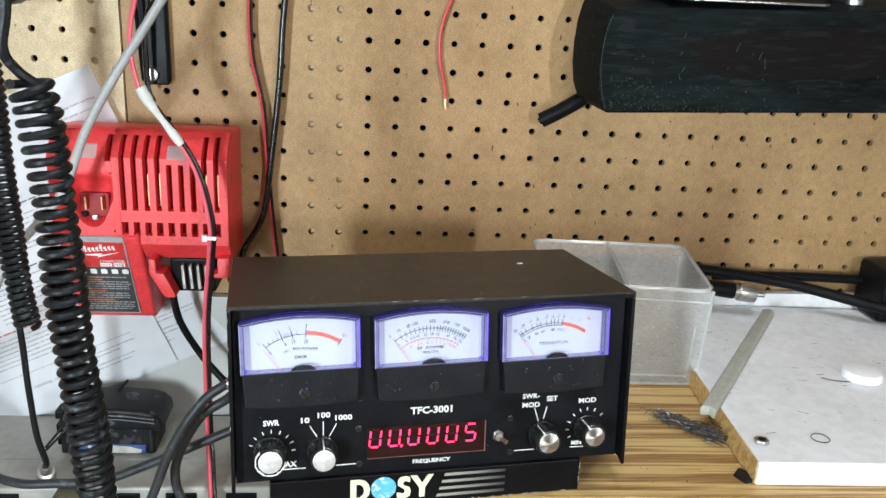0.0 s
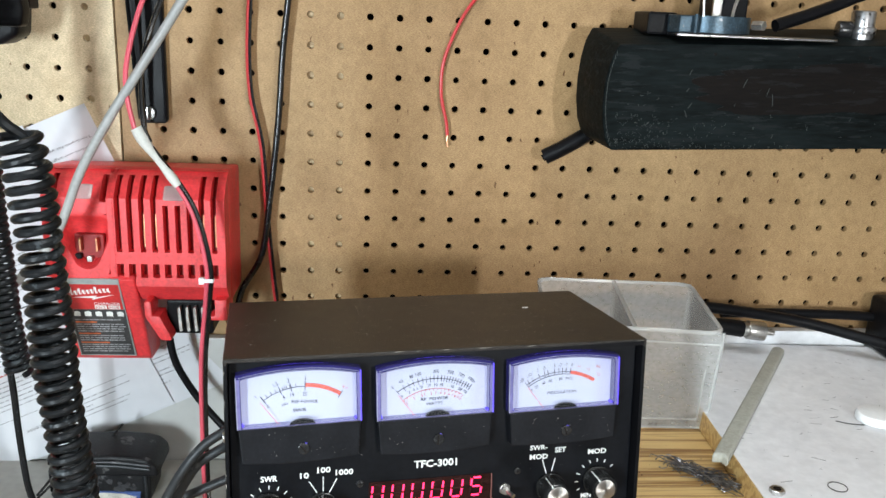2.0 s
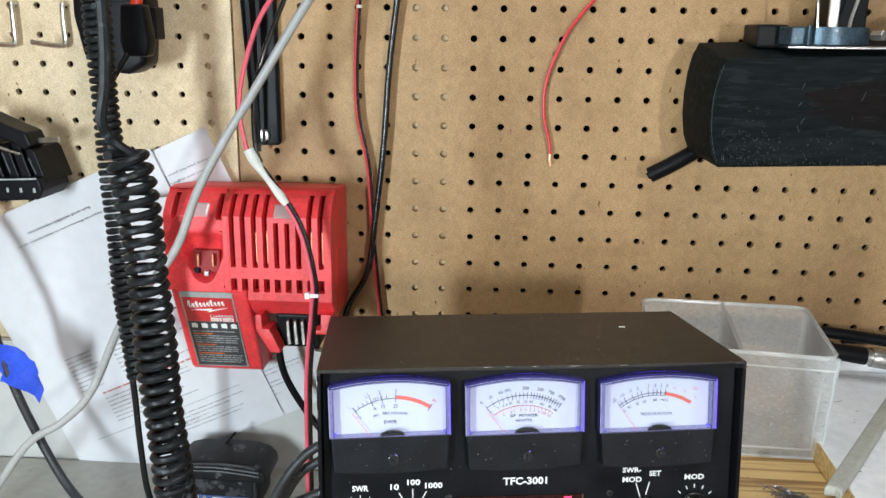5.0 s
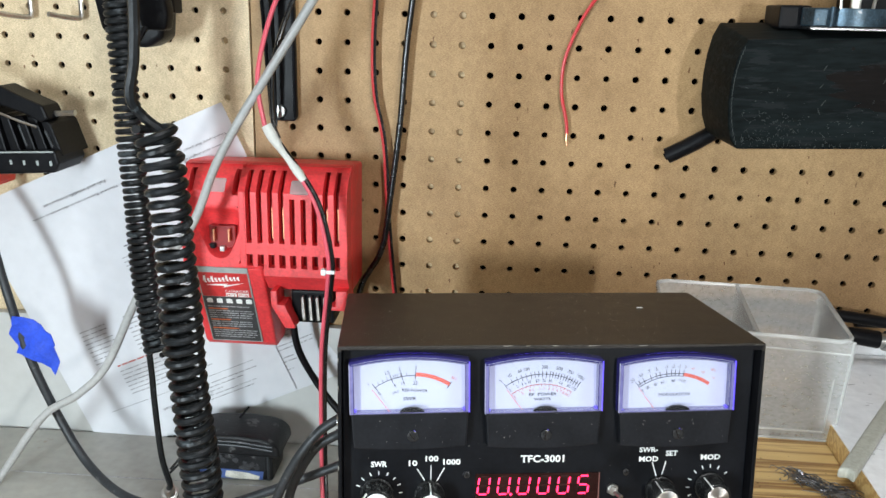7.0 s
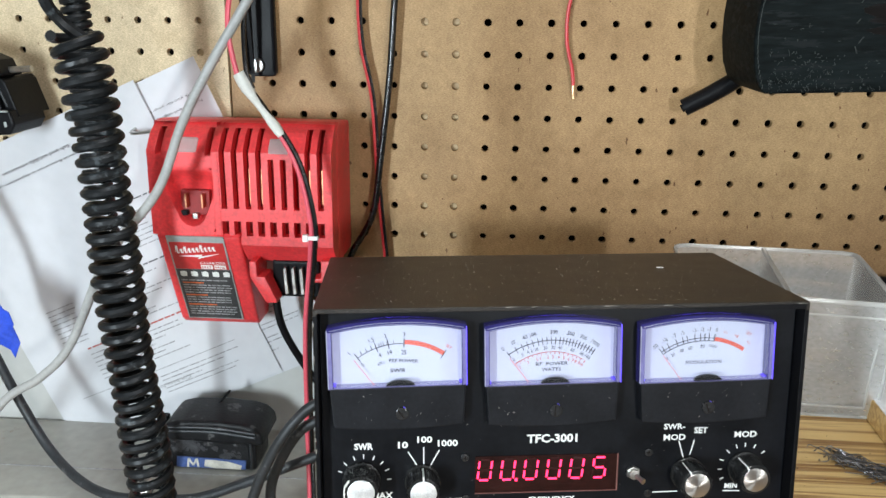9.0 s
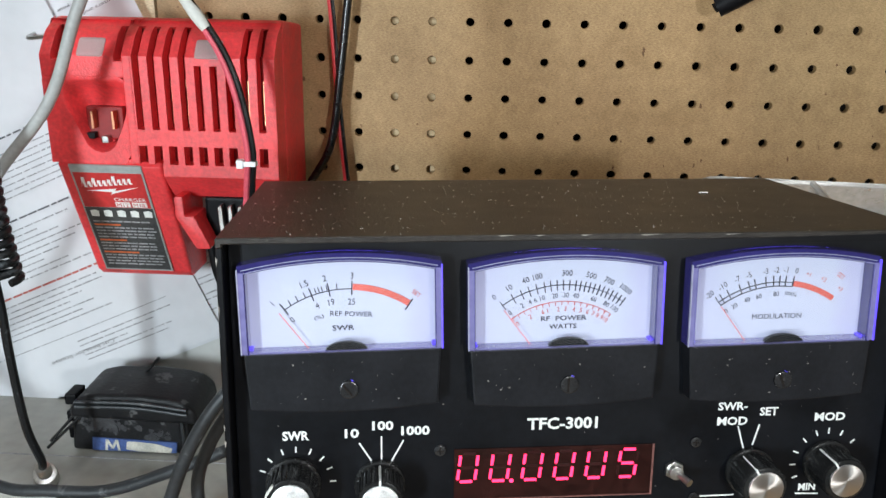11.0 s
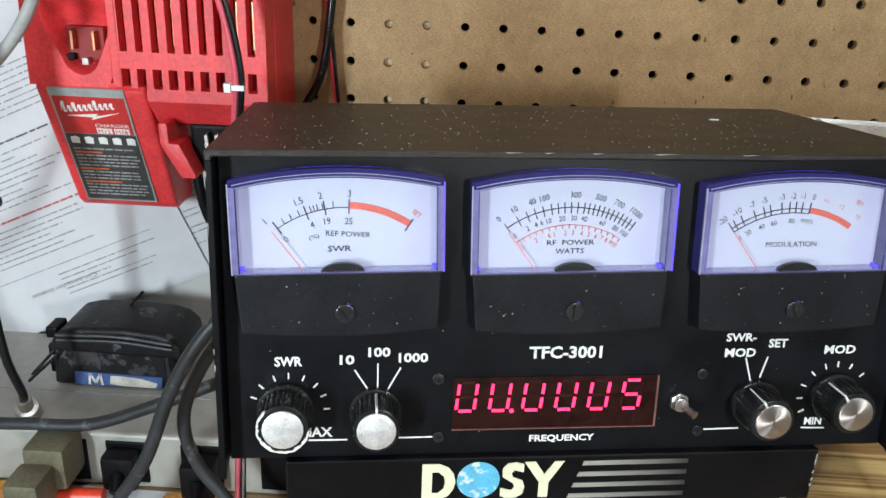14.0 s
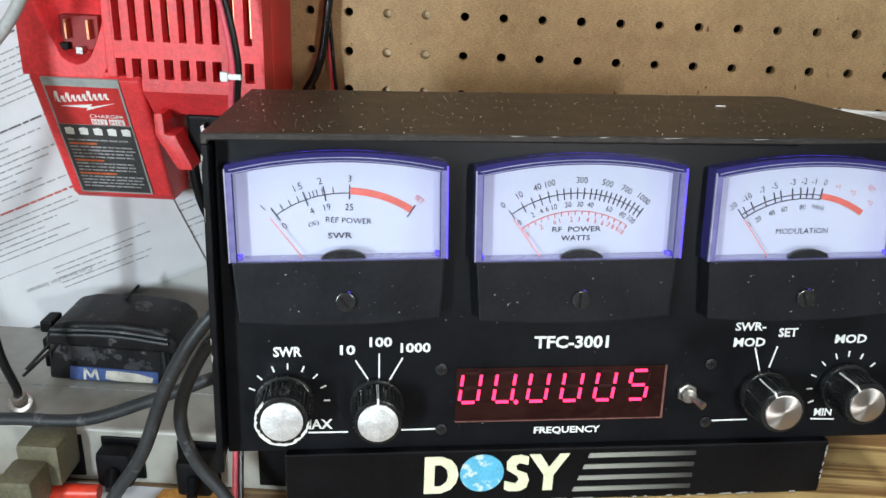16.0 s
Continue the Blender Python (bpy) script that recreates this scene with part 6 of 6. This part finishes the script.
# folding hex key set in its holder
keys = thing("hex_key_set", "black folding hex key set hung on the pegboard", "tool", Matrix.Translation((0.006, 0, -0.003)))
krng = random.Random(12)
for k in range(6):
    x, lean = -0.446 + k * 0.0118, 0.0085
    top = 1.121 - 0.0030 * k + krng.uniform(-0.003, 0.004)
    f = -0.060 + krng.uniform(-0.004, 0.004)
    part("blade_case", prism([(x + 0.006, 1.078), (x + 0.0155, 1.077), (x + 0.0155 - lean, top - 0.003), (x + 0.0125 - lean, top), (x + 0.0068 - lean, top)], f, -0.012, "y", 0.0012), BLACK, keys)
    part("size_mark", prism([(x + 0.0080, 1.0700), (x + 0.0100, 1.0705), (x + 0.0095, 1.0745), (x + 0.0075, 1.0740)], -0.0684, -0.0680, "y"), GREY_LABEL, keys)
    if k % 2:
        part("blade_edge", rod((x + 0.0105 - lean * 0.4, f - 0.0006, 1.085), (x + 0.0095 - lean * 0.9, f - 0.0006, top - 0.008), 0.0012, None, 6), COAX, keys)
part("base_bar", prism([(-0.444, 1.060), (-0.440, 1.080), (-0.374, 1.083), (-0.371, 1.072), (-0.376, 1.064)], -0.068, -0.020, "y", 0.002), BLACK, keys)
part("base_edge", tube([(-0.440, -0.0685, 1.0795), (-0.41, -0.0685, 1.081), (-0.375, -0.0685, 1.0825)], 0.0008, 6), GREY_LABEL, keys)
part("arm", prism([(-0.436, 1.131), (-0.420, 1.137), (-0.398, 1.127), (-0.383, 1.121), (-0.379, 1.110), (-0.386, 1.106), (-0.398, 1.113), (-0.432, 1.124)], -0.064, -0.036, "y", 0.002), BLACK, keys)
part("key", tube([(-0.402, -0.048, 1.1105), (-0.380, -0.049, 1.1125), (-0.3615, -0.050, 1.1140)], 0.0026, 6), STEEL, keys, "bright hexagonal key")
part("key", tube([(-0.430, -0.066, 1.118), (-0.405, -0.067, 1.1085), (-0.388, -0.066, 1.103)], 0.0011, 6), STEEL, keys)
for k, material in enumerate((WIRE_RED, PUTTY, WIRE_BLACK)):
    part("thin_wire", tube([(-0.465, -0.05, 1.143 + 0.002 * k), (-0.445, -0.056, 1.141 + 0.0025 * k), (-0.428, -0.058, 1.134)], 0.0008, 6), material, keys)
part("red_grip", box(-0.475, -0.4415, -0.045, -0.015, 1.045, 1.100, 0.004), BRIGHT_RED, keys, "red plastic grip")

# black cable with a flag of blue tape, running down to the coax on the power strip
tape = thing("taped_cable", "black cable with a flag of blue tape", "cable")
part("cable", tube([(-0.50, -0.03, 1.10), (-0.442, -0.07, 1.040), (-0.4070, -0.10, 0.9676), (-0.3975, -0.10, 0.9215), (-0.3870, -0.10, 0.8846), (-0.3700, -0.10, 0.8400), (-0.3450, -0.112, 0.8100), (-0.310, -0.135, 0.7985), (-0.278, -0.148, 0.7950), (-0.250, -0.150, 0.796), (-0.213, -0.150, 0.798), (-0.174, -0.150, 0.813), (-0.133, -0.150, 0.832), (-0.095, -0.150, 0.850)], 0.0038, 10), COAX, tape, "", True)
flag = bmesh.new()
gr = [[flag.verts.new((-0.4020 + 0.036 * i / 6 + 0.002 * math.sin(j * 2.1), -0.1050 - 0.004 * math.sin(i * 1.3 + j), 0.942 - 0.036 * j / 5 - 0.010 * i / 6 + 0.004 * math.sin(i * 0.9) - 0.004 * (i == 6) * (j % 2))) for j in range(6)] for i in range(7)]
for i in range(6):
    for j in range(5):
        flag.faces.new((gr[i][j], gr[i][j + 1], gr[i + 1][j + 1], gr[i + 1][j]))
ext = bmesh.ops.extrude_face_region(flag, geom=flag.faces[:])
for v in [v for v in ext["geom"] if isinstance(v, bmesh.types.BMVert)]:
    v.co.y += 0.0006
part("tape_flag", flag, BLUE_TAPE, tape, "crumpled blue tape", True)

# power strip with plugs
strip = thing("power_strip", "off-white metal power strip on the bench", "power strip")
part("housing", box(-0.52, -0.056, -0.140, -0.016, 0.7452, 0.785, 0.003, 3), OFFWHITE, strip, "", True)
part("groove", box(-0.50, -0.06, -0.0960, -0.0950, 0.7848, 0.7853), INK_GREY, strip)
for x in (-0.345, -0.295, -0.235, -0.197, -0.150, -0.10):
    part("outlet", box(x - 0.013, x + 0.013, -0.1412, -0.1395, 0.7500, 0.780, 0.001), BLACK, strip, "black outlet")
for x, dpt in ((-0.198, 0.014), (-0.148, 0.018)):
    pl = thing("mains_plug", "black mains plug pushed into the power strip", "plug", None, "mains plugs")
    part("body", box(x - 0.0105, x + 0.0105, -0.1412 - dpt, -0.1413, 0.753, 0.777, 0.003, 2), RUBBER, pl, "", True)
    part("strain_relief", rod((x, -0.1412 - dpt, 0.765), (x + 0.002, -0.1412 - dpt - 0.010, 0.760), 0.0045, 0.003, 12), RUBBER, pl, "", True)
pl = thing("mains_plug", "grubby beige mains plug pushed into the power strip", "plug", None, "mains plugs")
part("body", merge(box(-0.2480, -0.2230, -0.168, -0.1413, 0.762, 0.790, 0.003, 2), box(-0.2500, -0.2290, -0.190, -0.166, 0.757, 0.781, 0.004, 2)), BEIGE, pl, "", True)
part("cord", tube([(-0.240, -0.188, 0.768), (-0.246, -0.205, 0.758), (-0.262, -0.222, 0.7495), (-0.30, -0.24, 0.7492)], 0.0035, 8), BEIGE, pl, "", True)

# little black case with a torn blue label
case = thing("black_case", "scuffed black plastic case with a torn blue label", "case")
part("body", prism([(-0.2655, 0.7856), (-0.1830, 0.7856), (-0.1825, 0.8150), (-0.2620, 0.8170)], -0.0880, -0.048, "y", 0.003, 3), CASE, case, "", True)
part("lid", prism([(-0.2640, 0.8120), (-0.2620, 0.8215), (-0.2570, 0.8270), (-0.2450, 0.8300), (-0.2150, 0.8310), (-0.1930, 0.8290), (-0.1830, 0.8262), (-0.1765, 0.8200), (-0.1750, 0.8100)], -0.0905, -0.044, "y", 0.0035, 3), CASE, case, "rounded lid", True)
part("front_recess", prism([(-0.2540, 0.7990), (-0.1890, 0.7975), (-0.1885, 0.8135), (-0.2530, 0.8155)], -0.0886, -0.0878, "y", 0.0003), CASE, case)
for z in (0.8215, 0.8250):
    part("lid_edge", tube([(-0.2580, -0.0915, z), (-0.217, -0.0922, z + 0.0012), (-0.1815, -0.0915, z - 0.0030)], 0.0013, 8), COAX, case, "", True)
part("corner_rib", tube([(-0.1865, -0.0890, 0.8140), (-0.1860, -0.0890, 0.8000), (-0.1865, -0.0890, 0.7875)], 0.0013, 8), COAX, case, "", True)
for z in (0.792, 0.805, 0.818):
    part("hinge_lug", box(-0.2690, -0.2610, -0.084, -0.068, z, z + 0.008, 0.0015), BLACK, case)
part("blue_label", prism([(-0.2510, 0.7868), (-0.1920, 0.7868), (-0.1910, 0.7952), (-0.2500, 0.7965)], -0.0889, -0.0879, "y"), BLUE_LABEL, case, "torn blue label")
part("torn_patch", prism([(-0.2270, 0.7885), (-0.2180, 0.7872), (-0.1960, 0.7870), (-0.1945, 0.7905), (-0.2050, 0.7935), (-0.2200, 0.7948), (-0.2260, 0.7945)], -0.0893, -0.0889, "y"), TORN, case)
for a, b in (((-0.2410, 0.7872), (-0.2400, 0.7955)), ((-0.2400, 0.7955), (-0.2365, 0.7890)), ((-0.2365, 0.7890), (-0.2330, 0.7955)), ((-0.2330, 0.7955), (-0.2320, 0.7872))):
    part("label_mark", stroke(a, b, 0.0016, -0.0889, 0.0004), TORN, case, "pale printed mark")
drng = random.Random(6)
dusty = []
for k in range(160):
    x, z = drng.gauss(-0.2400, 0.0075), drng.gauss(0.8085, 0.0035)
    if k % 4 == 0:
        x, z = drng.gauss(-0.2030, 0.004), drng.gauss(0.8000, 0.002)
    r, z = 0.0004 + 0.0030 * drng.random() ** 2, min(0.8150, max(0.7985, z))
    dusty.append(prism([(x + r * math.cos(a) * drng.uniform(0.6, 1.2), z + r * math.sin(a) * drng.uniform(0.6, 1.2)) for a in [j * 1.0472 for j in range(6)]], -0.0888 - 0.000004 * k, -0.0885, "y"))
tagged(part("dust_patch", merge(*dusty), CASE_DUST, case, "grey dust smudge"), kind="stuff")
for p, q in (((-0.256, -0.0890, 0.8130), (-0.2735, -0.105, 0.797)), ((-0.262, -0.086, 0.812), (-0.2735, -0.100, 0.799)), ((-0.224, -0.056, 0.828), (-0.214, -0.050, 0.840))):
    part("tie_tail", rod(p, q, 0.0011, None, 6), WIRE_BLACK, case)

# heavy coax looping behind the meter's side
for pts in ([(-0.196, -0.205, 0.7500), (-0.185, -0.202, 0.768), (-0.176, -0.200, 0.786), (-0.159, -0.200, 0.813), (-0.143, -0.200, 0.854), (-0.128, -0.200, 0.882), (-0.113, -0.195, 0.900), (-0.094, -0.185, 0.912), (-0.09, -0.14, 0.918)],
            [(-0.105, -0.190, 0.7500), (-0.122, -0.182, 0.774), (-0.137, -0.180, 0.794), (-0.144, -0.180, 0.818), (-0.140, -0.180, 0.842), (-0.122, -0.180, 0.875), (-0.100, -0.175, 0.890), (-0.09, -0.14, 0.897)]):
    tagged(part("coax_cable", tube(pts, 0.0037, 12), COAX, None, "", True), "thick dusty coaxial cable looping beside the meter", "cable")

# scraps on the bench
tagged(part("screwdriver", tube([(-0.262, -0.164, 0.7525), (-0.238, -0.161, 0.7525), (-0.206, -0.159, 0.7525)], 0.0050, 10), BRIGHT_RED, None, "", True), "red-handled screwdriver lying on the bench", "screwdriver")
tagged(part("paper_scrap", prism([(-0.36, -0.25), (-0.20, -0.26), (-0.125, -0.23), (-0.165, -0.1440), (-0.22, -0.1425), (-0.30, -0.1440), (-0.36, -0.16)], 0.7452, 0.7462, "z"), PAPER), "crumpled white paper scrap on the bench", "paper")
for pts in ([(-0.30, -0.160), (-0.262, -0.162), (-0.250, -0.146), (-0.27, -0.143), (-0.31, -0.145)], [(-0.178, -0.175), (-0.130, -0.170), (-0.120, -0.150), (-0.140, -0.1425), (-0.172, -0.146)]):
    tagged(part("orange_scrap", prism(pts, 0.7464, 0.7472, "z"), ORANGE_CLOTH), "stained orange cloth scrap on the bench", "cloth")
